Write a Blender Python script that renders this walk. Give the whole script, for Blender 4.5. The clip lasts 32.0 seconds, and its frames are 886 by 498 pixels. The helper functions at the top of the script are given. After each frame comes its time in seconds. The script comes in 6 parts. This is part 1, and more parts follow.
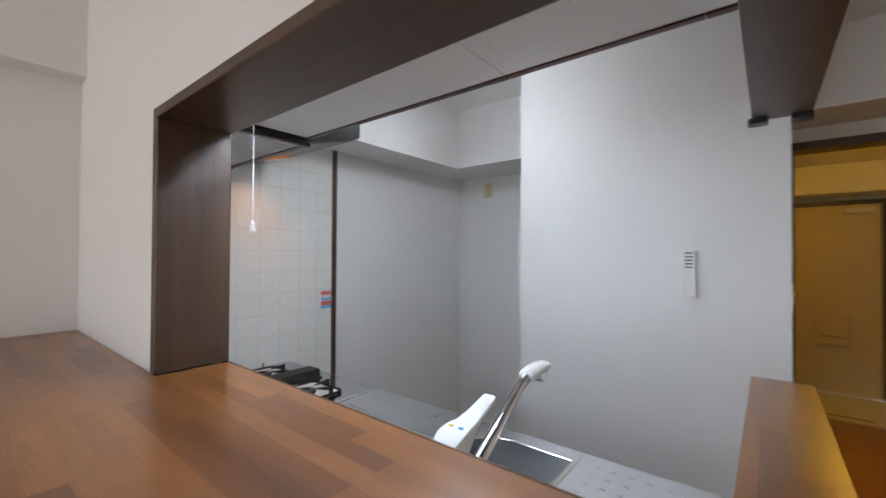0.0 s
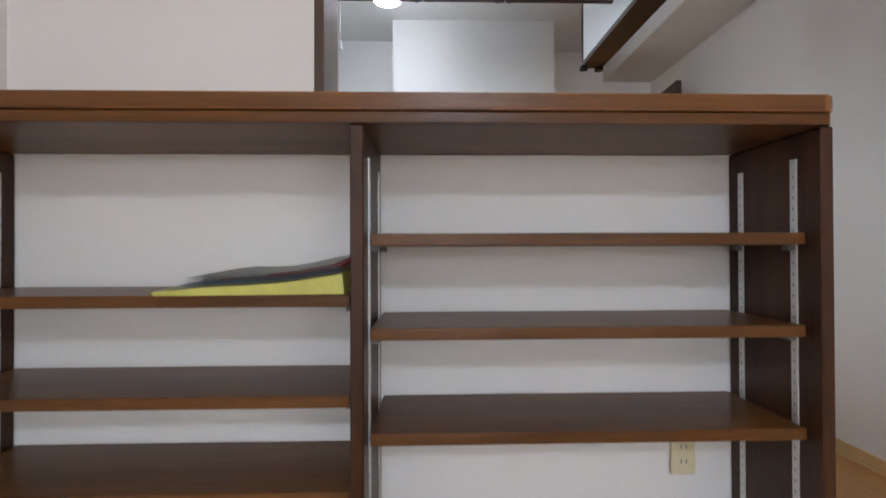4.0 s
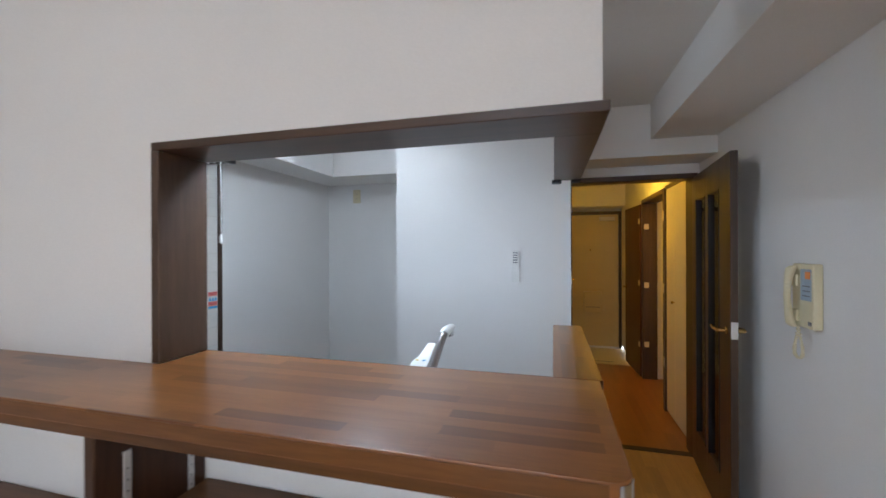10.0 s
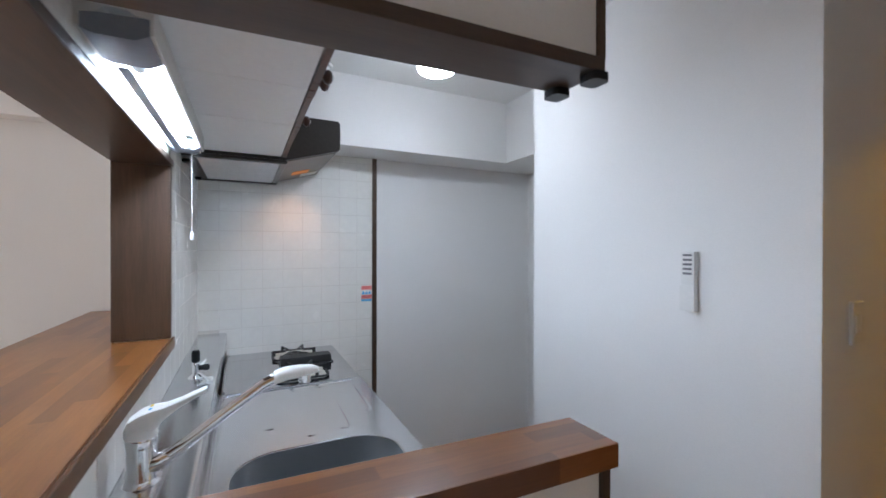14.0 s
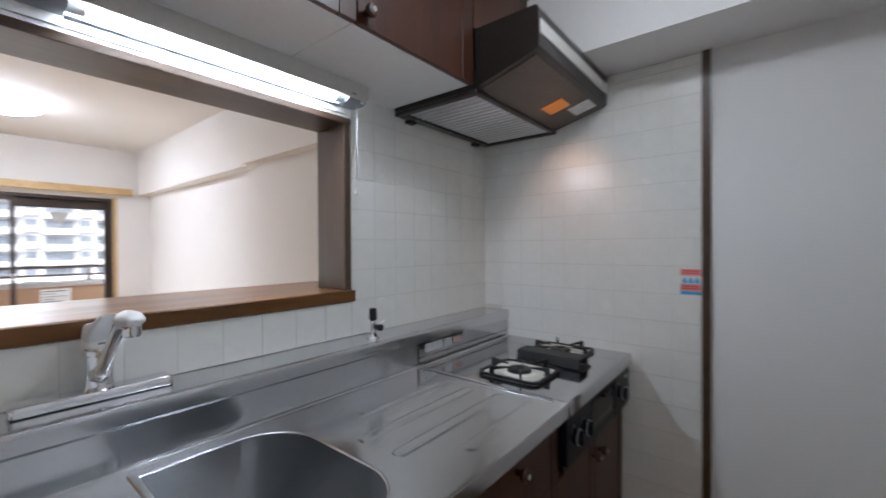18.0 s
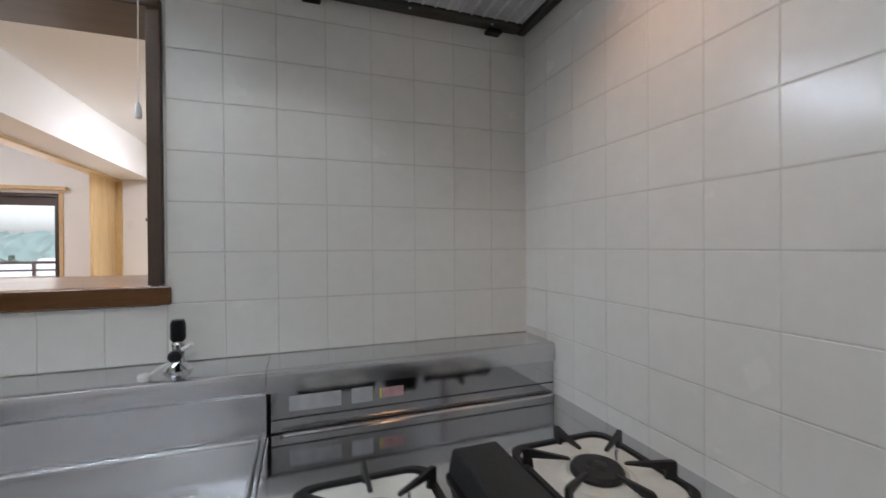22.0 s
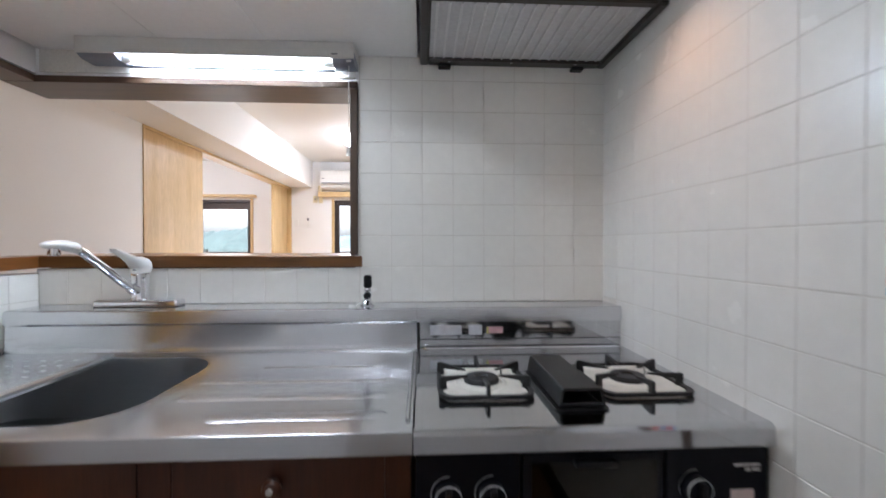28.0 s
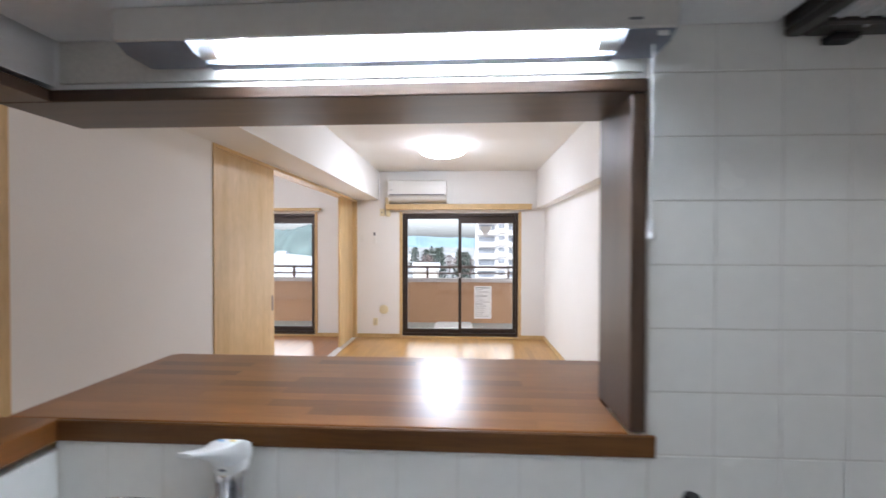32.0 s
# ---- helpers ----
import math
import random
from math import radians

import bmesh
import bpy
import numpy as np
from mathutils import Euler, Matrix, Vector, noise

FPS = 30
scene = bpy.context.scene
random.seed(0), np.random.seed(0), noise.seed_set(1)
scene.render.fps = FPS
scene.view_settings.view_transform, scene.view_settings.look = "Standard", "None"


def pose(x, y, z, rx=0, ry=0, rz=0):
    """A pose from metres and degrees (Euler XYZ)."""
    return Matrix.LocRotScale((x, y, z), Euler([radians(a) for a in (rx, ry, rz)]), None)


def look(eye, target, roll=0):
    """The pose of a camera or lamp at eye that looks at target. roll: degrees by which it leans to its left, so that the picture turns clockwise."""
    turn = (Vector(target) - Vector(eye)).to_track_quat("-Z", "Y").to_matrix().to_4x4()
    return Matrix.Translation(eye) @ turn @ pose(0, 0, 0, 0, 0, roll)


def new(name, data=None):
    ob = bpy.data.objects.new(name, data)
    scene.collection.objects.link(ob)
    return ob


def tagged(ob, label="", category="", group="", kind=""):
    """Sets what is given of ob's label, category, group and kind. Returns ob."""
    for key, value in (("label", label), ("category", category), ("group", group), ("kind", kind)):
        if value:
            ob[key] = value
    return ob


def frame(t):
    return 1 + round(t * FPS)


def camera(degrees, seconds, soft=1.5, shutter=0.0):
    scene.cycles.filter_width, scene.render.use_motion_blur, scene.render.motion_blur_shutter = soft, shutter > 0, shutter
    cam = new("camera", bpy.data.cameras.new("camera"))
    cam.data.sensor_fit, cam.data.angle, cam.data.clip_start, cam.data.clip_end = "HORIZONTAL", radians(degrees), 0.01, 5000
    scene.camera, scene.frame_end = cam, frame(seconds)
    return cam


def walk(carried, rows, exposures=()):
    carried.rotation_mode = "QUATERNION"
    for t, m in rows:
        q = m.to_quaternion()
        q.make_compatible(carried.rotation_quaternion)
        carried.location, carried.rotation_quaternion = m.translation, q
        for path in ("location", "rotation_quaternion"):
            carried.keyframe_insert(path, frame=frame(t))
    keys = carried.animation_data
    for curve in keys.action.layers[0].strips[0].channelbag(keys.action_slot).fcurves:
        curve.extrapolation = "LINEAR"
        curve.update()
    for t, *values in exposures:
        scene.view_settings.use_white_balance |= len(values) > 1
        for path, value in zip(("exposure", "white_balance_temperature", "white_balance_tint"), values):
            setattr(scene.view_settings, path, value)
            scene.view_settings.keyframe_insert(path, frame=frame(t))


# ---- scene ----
cam = camera(95.5, 32.0, 1.6, 0.6)
PATH = [
    (0, (2.018, -0.453, 1.512), (0.763, 1.103, 1.537), 0.3),
    (0.5, (1.927, -0.587, 1.507), (0.958, 1.162, 1.533), 0.1),
    (1, (1.82, -0.714, 1.493), (1.168, 1.177, 1.52), -0.1),
    (1.5, (1.705, -0.887, 1.468), (1.327, 1.077, 1.493), -0.3),
    (2, (1.609, -1.047, 1.429), (1.442, 0.946, 1.444), -0.4),
    (2.5, (1.482, -1.126, 1.354), (1.41, 0.872, 1.373), -0.1),
    (3, (1.357, -1.177, 1.214), (1.353, 0.823, 1.239), -0.1),
    (3.5, (1.28, -1.215, 1.027), (1.299, 0.784, 1.065), -0.0),
    (4.0, (1.232, -1.262, 0.9), (1.279, 0.737, 0.913), -0.2),
    (4.5, (1.21, -1.305, 0.835), (1.278, 0.693, 0.845), -0.3),
    (5.0, (1.203, -1.335, 0.806), (1.285, 0.663, 0.815), -0.3),
    (5.5, (1.206, -1.352, 0.806), (1.297, 0.646, 0.812), -0.2),
    (5.75, (1.215, -1.346, 0.908), (1.297, 0.652, 0.920), -0.1),
    (6, (1.225, -1.339, 1.012), (1.296, 0.659, 1.03), -0.0),
    (6.5, (1.273, -1.352, 1.211), (1.315, 0.647, 1.214), 0.1),
    (7, (1.319, -1.36, 1.365), (1.36, 0.64, 1.361), -0.0),
    (7.5, (1.408, -1.356, 1.474), (1.434, 0.644, 1.47), -0.1),
    (8, (1.525, -1.315, 1.52), (1.501, 0.685, 1.516), -0.3),
    (8.5, (1.652, -1.287, 1.527), (1.457, 0.703, 1.53), -0.4),
    (9, (1.763, -1.239, 1.542), (1.418, 0.731, 1.543), -0.2),
    (9.5, (1.889, -1.139, 1.556), (1.423, 0.806, 1.553), -0.2),
    (10, (1.988, -1.017, 1.548), (1.458, 0.912, 1.547), -0.2),
    (10.5, (2.132, -0.897, 1.542), (1.51, 1.004, 1.539), -0.2),
    (11, (2.271, -0.756, 1.549), (1.494, 1.087, 1.554), -0.1),
    (11.5, (2.363, -0.624, 1.544), (1.399, 1.128, 1.547), -0.1),
    (12, (2.417, -0.455, 1.542), (1.259, 1.175, 1.543), -0.0),
    (12.5, (2.47, -0.287, 1.543), (1.144, 1.21, 1.548), 0.1),
    (13, (2.526, -0.108, 1.549), (1.039, 1.23, 1.542), -0.0),
    (13.5, (2.58, 0.079, 1.553), (0.918, 1.191, 1.546), -0.0),
    (14, (2.583, 0.243, 1.545), (0.788, 1.125, 1.537), 0.1),
    (14.5, (2.528, 0.429, 1.538), (0.665, 1.156, 1.524), 0.2),
    (16.5, (2.226, 0.972, 1.425), (0.227, 0.912, 1.407), -0.5),
    (17, (2.097, 1.046, 1.414), (0.155, 0.571, 1.394), -0.3),
    (17.5, (1.97, 1.132, 1.398), (0.17, 0.261, 1.38), -0.3),
    (18, (1.828, 1.185, 1.387), (0.272, -0.07, 1.374), -0.3),
    (18.5, (1.696, 1.178, 1.39), (0.374, -0.323, 1.368), -0.4),
    (19, (1.526, 1.159, 1.389), (0.485, -0.548, 1.374), -0.6),
    (19.5, (1.351, 1.13, 1.387), (0.417, -0.638, 1.379), -0.5),
    (20, (1.185, 1.09, 1.385), (0.305, -0.706, 1.374), -0.6),
    (20.5, (1.016, 1.051, 1.376), (0.203, -0.777, 1.368), -0.4),
    (21, (0.875, 1.015, 1.374), (0.141, -0.845, 1.365), -0.4),
    (21.5, (0.728, 1.006, 1.346), (0.028, -0.868, 1.337), -0.4),
    (22, (0.624, 1.03, 1.311), (-0.042, -0.856, 1.299), -0.4),
    (22.5, (0.567, 1.121, 1.286), (0.034, -0.807, 1.272), -0.5),
    (23, (0.568, 1.238, 1.27), (0.308, -0.745, 1.262), -0.4),
    (23.5, (0.629, 1.352, 1.227), (0.465, -0.641, 1.218), -0.3),
    (24, (0.706, 1.472, 1.18), (0.545, -0.522, 1.173), -0.2),
    (24.5, (0.738, 1.563, 1.162), (0.576, -0.431, 1.156), -0.1),
    (26.5, (0.722, 1.745, 1.16), (0.565, -0.249, 1.144), -0.1),
    (27, (0.694, 1.68, 1.176), (0.537, -0.314, 1.161), 0.0),
    (27.5, (0.663, 1.581, 1.207), (0.513, -0.413, 1.189), -0.0),
    (28, (0.676, 1.462, 1.269), (0.572, -0.536, 1.248), -0.0),
    (28.5, (0.704, 1.317, 1.349), (0.655, -0.683, 1.329), 0.0),
    (29, (0.697, 1.16, 1.423), (0.682, -0.839, 1.4), -0.0),
    (29.5, (0.703, 1.031, 1.469), (0.701, -0.968, 1.447), 0.0),
    (30, (0.719, 0.891, 1.487), (0.73, -1.109, 1.462), -0.1),
    (30.5, (0.784, 0.814, 1.475), (0.8, -1.185, 1.45), -0.1),
    (31, (0.925, 0.785, 1.483), (0.941, -1.215, 1.46), 0.2),
    (31.5, (1.067, 0.762, 1.52), (1.091, -1.238, 1.499), 0.3),
    (32, (1.22, 0.73, 1.561), (1.329, -1.267, 1.537), 0.1),
]
EXPOSURES = [(0, 0.72, 5830, 9.5), (3, 0.74, 5780, 8), (5.5, 1.0, 5600, 9), (6.2, 0.95, 5600, 9), (7.5, 0.74, 5430, 7), (9, 0.72, 5420, 7), (12, 0.86, 5520, 9), (14.5, 0.95, 5520, 10), (17, 0.62, 5750, 11), (20, 0.50, 5900, 11), (22, 0.50, 6080, 11), (24, 0.74, 6120, 12), (28, 0.98, 5900, 12), (30, 0.72, 5980, 11), (32, 0.54, 5850, 11)]
walk(cam, [(t, look(e, g, r)) for t, e, g, r in PATH], EXPOSURES)

# ---- world and exposure ----
world = bpy.data.worlds.new("world")
scene.world = world
world.use_nodes = True
wn = world.node_tree
sky = wn.nodes.new("ShaderNodeTexSky")
sky.sky_type, sky.sun_disc = "NISHITA", False
sky.sun_elevation, sky.sun_rotation = radians(38), radians(20)
sky.air_density, sky.dust_density = 1.0, 4.0
wn.nodes["Background"].inputs["Strength"].default_value = 0.3
haze = wn.nodes.new("ShaderNodeHueSaturation")
haze.inputs["Saturation"].default_value, haze.inputs["Value"].default_value = 0.3, 1.2
wn.links.new(sky.outputs[0], haze.inputs["Color"])
wn.links.new(haze.outputs[0], wn.nodes["Background"].inputs["Color"])
sun = new("sun", bpy.data.lights.new("sun", "SUN"))
sun.data.energy, sun.data.angle, sun.data.color = 0.7, radians(12), (1.0, 0.95, 0.88)
sun.rotation_euler = (radians(52), 0, radians(160))
L_DOME, L_TUBE, L_DOWN, L_HALL, L_HOOD = 37.0, 80.0, 33.0, 38.0, 0.17
for wx, wl in ((1.30, 1.80), (4.65, 1.70)):
    day = new("window_daylight", bpy.data.lights.new("window_daylight", "AREA"))
    day.data.shape, day.data.size, day.data.size_y, day.data.energy, day.data.color = "RECTANGLE", wl, 1.9, 23.0, (0.98, 0.955, 0.89)
    day.matrix_world = look((wx, -6.06, 1.06), (wx, 0.0, 1.06))

# ---- materials ----
def nodes_of(name):
    m = bpy.data.materials.new(name)
    m.use_nodes = True
    nt = m.node_tree
    return m, nt, nt.nodes["Principled BSDF"]


def ramp(nt, fac, a, b, lo=0.3, hi=0.7):
    r = nt.nodes.new("ShaderNodeValToRGB")
    r.color_ramp.elements[0].position, r.color_ramp.elements[1].position = lo, hi
    r.color_ramp.elements[0].color, r.color_ramp.elements[1].color = (*a, 1), (*b, 1)
    nt.links.new(fac, r.inputs[0])
    return r.outputs[0]


def noise_of(nt, scale, detail=4, stretch=(1, 1, 1), rough=0.55, shift=False):
    tc = nt.nodes.new("ShaderNodeTexCoord")
    mp = nt.nodes.new("ShaderNodeMapping")
    mp.inputs["Scale"].default_value = stretch
    nt.links.new(tc.outputs["Object"], mp.inputs[0])
    if shift:
        oi = nt.nodes.new("ShaderNodeObjectInfo")
        mu = nt.nodes.new("ShaderNodeMath")
        mu.operation, mu.inputs[1].default_value = "MULTIPLY", 37.0
        nt.links.new(oi.outputs["Random"], mu.inputs[0])
        nt.links.new(mu.outputs[0], mp.inputs["Location"])
    n = nt.nodes.new("ShaderNodeTexNoise")
    n.inputs["Scale"].default_value, n.inputs["Detail"].default_value, n.inputs["Roughness"].default_value = scale, detail, rough
    nt.links.new(mp.outputs[0], n.inputs["Vector"])
    return n.outputs[0]


def mix(nt, kind, fac, a, b):
    x = nt.nodes.new("ShaderNodeMix")
    x.data_type, x.blend_type = "RGBA", kind
    x.inputs[0].default_value = fac
    for v, s in ((a, x.inputs[6]), (b, x.inputs[7])):
        if isinstance(v, tuple):
            s.default_value = (*v, 1)
        else:
            nt.links.new(v, s)
    return x.outputs[2]


def bump(nt, b, height, strength, dist=0.002):
    n = nt.nodes.new("ShaderNodeBump")
    n.inputs["Strength"].default_value, n.inputs["Distance"].default_value = strength, dist
    nt.links.new(height, n.inputs["Height"])
    nt.links.new(n.outputs[0], b.inputs["Normal"])


def mat(name, col, rough=0.5, metal=0.0, var=0.06, grain=60.0, wear=3.0, bumps=0.1, stretch=(1, 1, 1), coat=0.0, ior=1.45, dist=0.001):
    """A plain surface: fine grain and broad wear in colour, fine relief, uneven gloss."""
    m, nt, b = nodes_of(name)
    fine, broad = noise_of(nt, grain, 5, stretch, shift=True), noise_of(nt, wear, 3, shift=True)
    lo, hi = tuple(c * (1 - var) for c in col), tuple(min(1, c * (1 + var)) for c in col)
    c1 = ramp(nt, fine, lo, hi)
    c2 = ramp(nt, broad, tuple(1 - var for _ in col), (1, 1, 1))
    nt.links.new(mix(nt, "MULTIPLY", 1.0, c1, c2), b.inputs["Base Color"])
    g = nt.nodes.new("ShaderNodeMapRange")
    g.inputs["To Min"].default_value, g.inputs["To Max"].default_value = max(0.29 if max(col) < 0.3 and not metal else 0.02, rough - 0.06), min(1, max(0.31 if max(col) < 0.3 and not metal else 0.02, rough + 0.06))
    nt.links.new(broad, g.inputs["Value"])
    nt.links.new(g.outputs[0], b.inputs["Roughness"])
    b.inputs["Metallic"].default_value, b.inputs["IOR"].default_value, b.inputs["Coat Weight"].default_value = metal, ior, coat
    b.inputs["Coat Roughness"].default_value = 0.29 if max(col) < 0.3 else 0.15
    if bumps:
        bump(nt, b, fine, bumps, dist)
    return m


def wallpaper(name, col):
    m, nt, b = nodes_of(name)
    tex, broad = noise_of(nt, 160, 6, (1, 1, 2.2)), noise_of(nt, 1.2, 3)
    weave = noise_of(nt, 420, 2, (1, 1, 1))
    c = mix(nt, "MULTIPLY", 1.0, ramp(nt, tex, tuple(x * 0.965 for x in col), col, 0.35, 0.65), ramp(nt, broad, (0.965, 0.965, 0.96), (1, 1, 1)))
    nt.links.new(c, b.inputs["Base Color"])
    b.inputs["Roughness"].default_value = 0.82
    add = nt.nodes.new("ShaderNodeMath")
    nt.links.new(tex, add.inputs[0])
    nt.links.new(weave, add.inputs[1])
    bump(nt, b, add.outputs[0], 0.28, 0.0012)
    return m


def wood(name, dark, light, rough=0.35, scale=9.0, along="x", coat=0.15, bumps=0.04, shine=0.5):
    m, nt, b = nodes_of(name)
    st = {"x": (0.12, 1.6, 1.6), "y": (1.6, 0.12, 1.6), "z": (1.6, 1.6, 0.12)}[along]
    g, f, w = noise_of(nt, scale, 8, st, 0.65, True), noise_of(nt, scale * 14, 3, st, 0.6, True), noise_of(nt, 1.7, 2, shift=True)
    c = mix(nt, "MULTIPLY", 0.6, ramp(nt, g, dark, light, 0.32, 0.68), ramp(nt, f, (0.72, 0.7, 0.68), (1, 1, 1), 0.35, 0.6))
    c = mix(nt, "MULTIPLY", 1.0, c, ramp(nt, w, (0.86, 0.86, 0.86), (1, 1, 1)))
    nt.links.new(c, b.inputs["Base Color"])
    r = nt.nodes.new("ShaderNodeMapRange")
    r.inputs["To Min"].default_value, r.inputs["To Max"].default_value = max(0.29, rough - 0.07), rough + 0.1
    nt.links.new(w, r.inputs["Value"])
    nt.links.new(r.outputs[0], b.inputs["Roughness"])
    b.inputs["Coat Weight"].default_value, b.inputs["Coat Roughness"].default_value = coat, 0.29
    b.inputs["Specular IOR Level"].default_value = shine
    bump(nt, b, f, bumps, 0.0006)
    return m


def stave_wood(name, tones, length, width, rough, along="x", seam=0.0, coat=0.1, grain=1.0, gloss=0.285, lacquer=0.3):
    """Laminated staves or floor boards: rows of offset pieces, each of its own tone."""
    m, nt, b = nodes_of(name)
    tc, mp = nt.nodes.new("ShaderNodeTexCoord"), nt.nodes.new("ShaderNodeMapping")
    if along == "y":
        mp.inputs["Rotation"].default_value = (0, 0, radians(90))
    nt.links.new(tc.outputs["Object"], mp.inputs[0])
    br = nt.nodes.new("ShaderNodeTexBrick")
    br.offset, br.offset_frequency, br.squash = 0.37, 2, 1.0
    br.inputs["Scale"].default_value, br.inputs["Mortar Size"].default_value = 1.0, seam
    br.inputs["Brick Width"].default_value, br.inputs["Row Height"].default_value = length, width
    br.inputs["Color1"].default_value, br.inputs["Color2"].default_value = (0.02, 0.02, 0.02, 1), (1, 1, 1, 1)
    br.inputs["Mortar"].default_value = (0, 0, 0, 1)
    nt.links.new(mp.outputs[0], br.inputs["Vector"])
    tone = nt.nodes.new("ShaderNodeValToRGB")
    tone.color_ramp.elements[0].position, tone.color_ramp.elements[0].color = 0.0, (*tones[2], 1)
    tone.color_ramp.elements[1].position, tone.color_ramp.elements[1].color = 1.0, (*tones[0], 1)
    tone.color_ramp.elements.new(0.30).color = (*tones[1], 1)
    nt.links.new(br.outputs[0], tone.inputs[0])
    st = (0.1, 1.5, 1.5) if along == "x" else (1.5, 0.1, 1.5)
    g, f, w = noise_of(nt, 14, 7, st, 0.65), noise_of(nt, 150, 3, st, 0.6), noise_of(nt, 1.3, 3)
    c = mix(nt, "MULTIPLY", grain, tone.outputs[0], ramp(nt, g, (0.6, 0.56, 0.52), (1.05, 1.05, 1.05), 0.3, 0.7))
    c = mix(nt, "MULTIPLY", 0.6, c, ramp(nt, f, (0.78, 0.76, 0.74), (1, 1, 1), 0.35, 0.6))
    c = mix(nt, "MULTIPLY", 1.0, c, ramp(nt, w, (0.88, 0.87, 0.86), (1, 1, 1)))
    nt.links.new(c, b.inputs["Base Color"])
    r = nt.nodes.new("ShaderNodeMapRange")
    r.inputs["To Min"].default_value, r.inputs["To Max"].default_value = max(gloss, rough - 0.02), max(gloss + 0.015, rough + 0.04)
    nt.links.new(w, r.inputs["Value"])
    nt.links.new(r.outputs[0], b.inputs["Roughness"])
    b.inputs["Coat Weight"].default_value, b.inputs["Coat Roughness"].default_value = coat, min(gloss, lacquer)
    return m


def steel(name, col, rough, along="x", amount=0.04):
    m, nt, b = nodes_of(name)
    st = {"x": (0.02, 1, 1), "y": (1, 0.02, 1), "z": (1, 1, 0.02)}[along]
    h, w = noise_of(nt, 260, 3, st, 0.6), noise_of(nt, 5, 5)
    c = mix(nt, "MULTIPLY", 1.0, ramp(nt, h, tuple(x * 0.95 for x in col), col), ramp(nt, w, (0.955, 0.955, 0.955), (1, 1, 1)))
    nt.links.new(c, b.inputs["Base Color"])
    b.inputs["Roughness"].default_value = rough
    b.inputs["Metallic"].default_value = 1.0
    return m


def glow(name, col, strength, base=(0.8, 0.8, 0.8)):
    m, nt, b = nodes_of(name)
    b.inputs["Base Color"].default_value = (*base, 1)
    b.inputs["Emission Color"].default_value, b.inputs["Emission Strength"].default_value = (*col, 1), strength
    return m


def glass(name, col=(1, 1, 1), rough=0.0):
    m, nt, b = nodes_of(name)
    out = nt.nodes["Material Output"]
    tr, gl, mx = nt.nodes.new("ShaderNodeBsdfTransparent"), nt.nodes.new("ShaderNodeBsdfGlossy"), nt.nodes.new("ShaderNodeMixShader")
    tr.inputs[0].default_value = (*col, 1)
    gl.inputs["Roughness"].default_value = rough + 0.02
    fr = nt.nodes.new("ShaderNodeFresnel")
    nt.links.new(fr.outputs[0], mx.inputs[0])
    nt.links.new(tr.outputs[0], mx.inputs[1])
    nt.links.new(gl.outputs[0], mx.inputs[2])
    nt.links.new(mx.outputs[0], out.inputs[0])
    return m


PAPER = wallpaper("white_wallpaper", (0.86, 0.845, 0.825))
CEIL = wallpaper("ceiling_paper", (0.86, 0.845, 0.815))
DARKWOOD = wood("dark_brown_wood", (0.048, 0.026, 0.014), (0.104, 0.058, 0.033), 0.38, 10, "z", 0.1)
DARKWOODX = wood("dark_brown_wood_lengthwise", (0.048, 0.026, 0.014), (0.104, 0.058, 0.033), 0.38, 10, "x", 0.1)
DARKWOODY = wood("dark_brown_wood_crosswise", (0.048, 0.026, 0.014), (0.104, 0.058, 0.033), 0.38, 10, "y", 0.1)
BAR = stave_wood("laminated_counter_wood", ((0.36, 0.145, 0.038), (0.285, 0.108, 0.027), (0.16, 0.056, 0.015)), 0.27, 0.036, 0.20, grain=0.65, gloss=0.277, coat=0.2, lacquer=0.25)
BARY = stave_wood("laminated_counter_wood_crosswise", ((0.31, 0.118, 0.029), (0.235, 0.086, 0.021), (0.14, 0.048, 0.013)), 0.27, 0.036, 0.20, "y", grain=0.65, gloss=0.277, coat=0.2, lacquer=0.25)
NOSING = wood("counter_edge_shade_wood", (0.125, 0.050, 0.013), (0.225, 0.092, 0.024), 0.30, 8, "x", 0.0, shine=0.35)
SHELF = wood("shelf_wood", (0.084, 0.033, 0.009), (0.190, 0.080, 0.022), 0.28, 7, "x", 0.0, shine=0.3)
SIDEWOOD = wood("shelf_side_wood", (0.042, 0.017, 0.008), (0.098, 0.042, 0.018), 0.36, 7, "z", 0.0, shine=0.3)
CABWOOD = wood("cabinet_front_wood", (0.044, 0.011, 0.0035), (0.092, 0.026, 0.009), 0.36, 8, "z", 0.0)
OAK = wood("light_oak_veneer", (0.62, 0.41, 0.18), (0.76, 0.545, 0.275), 0.45, 6, "z", 0.05)
OAKX = wood("light_oak_trim", (0.62, 0.42, 0.185), (0.76, 0.55, 0.28), 0.45, 6, "y", 0.05)
FLOOR = stave_wood("living_floor_boards", ((0.50, 0.285, 0.085), (0.46, 0.255, 0.075), (0.37, 0.20, 0.06)), 0.9, 0.076, 0.20, "y", 0.0012, 0.4, 0.4)
HALLFLOOR = stave_wood("hall_floor_boards", ((0.34, 0.135, 0.030), (0.31, 0.120, 0.027), (0.26, 0.098, 0.022)), 0.9, 0.076, 0.24, "y", 0.0012, 0.35, 0.4)
TILE = mat("white_glazed_tile", (0.82, 0.805, 0.755), 0.25, 0, 0.02, 30, 8, 0.04, coat=0.1)
GROUT = mat("grout", (0.66, 0.63, 0.57), 0.6, 0, 0.08, 120, 5, 0.1)
STEEL = steel("brushed_stainless", (0.71, 0.72, 0.74), 0.19, "x")
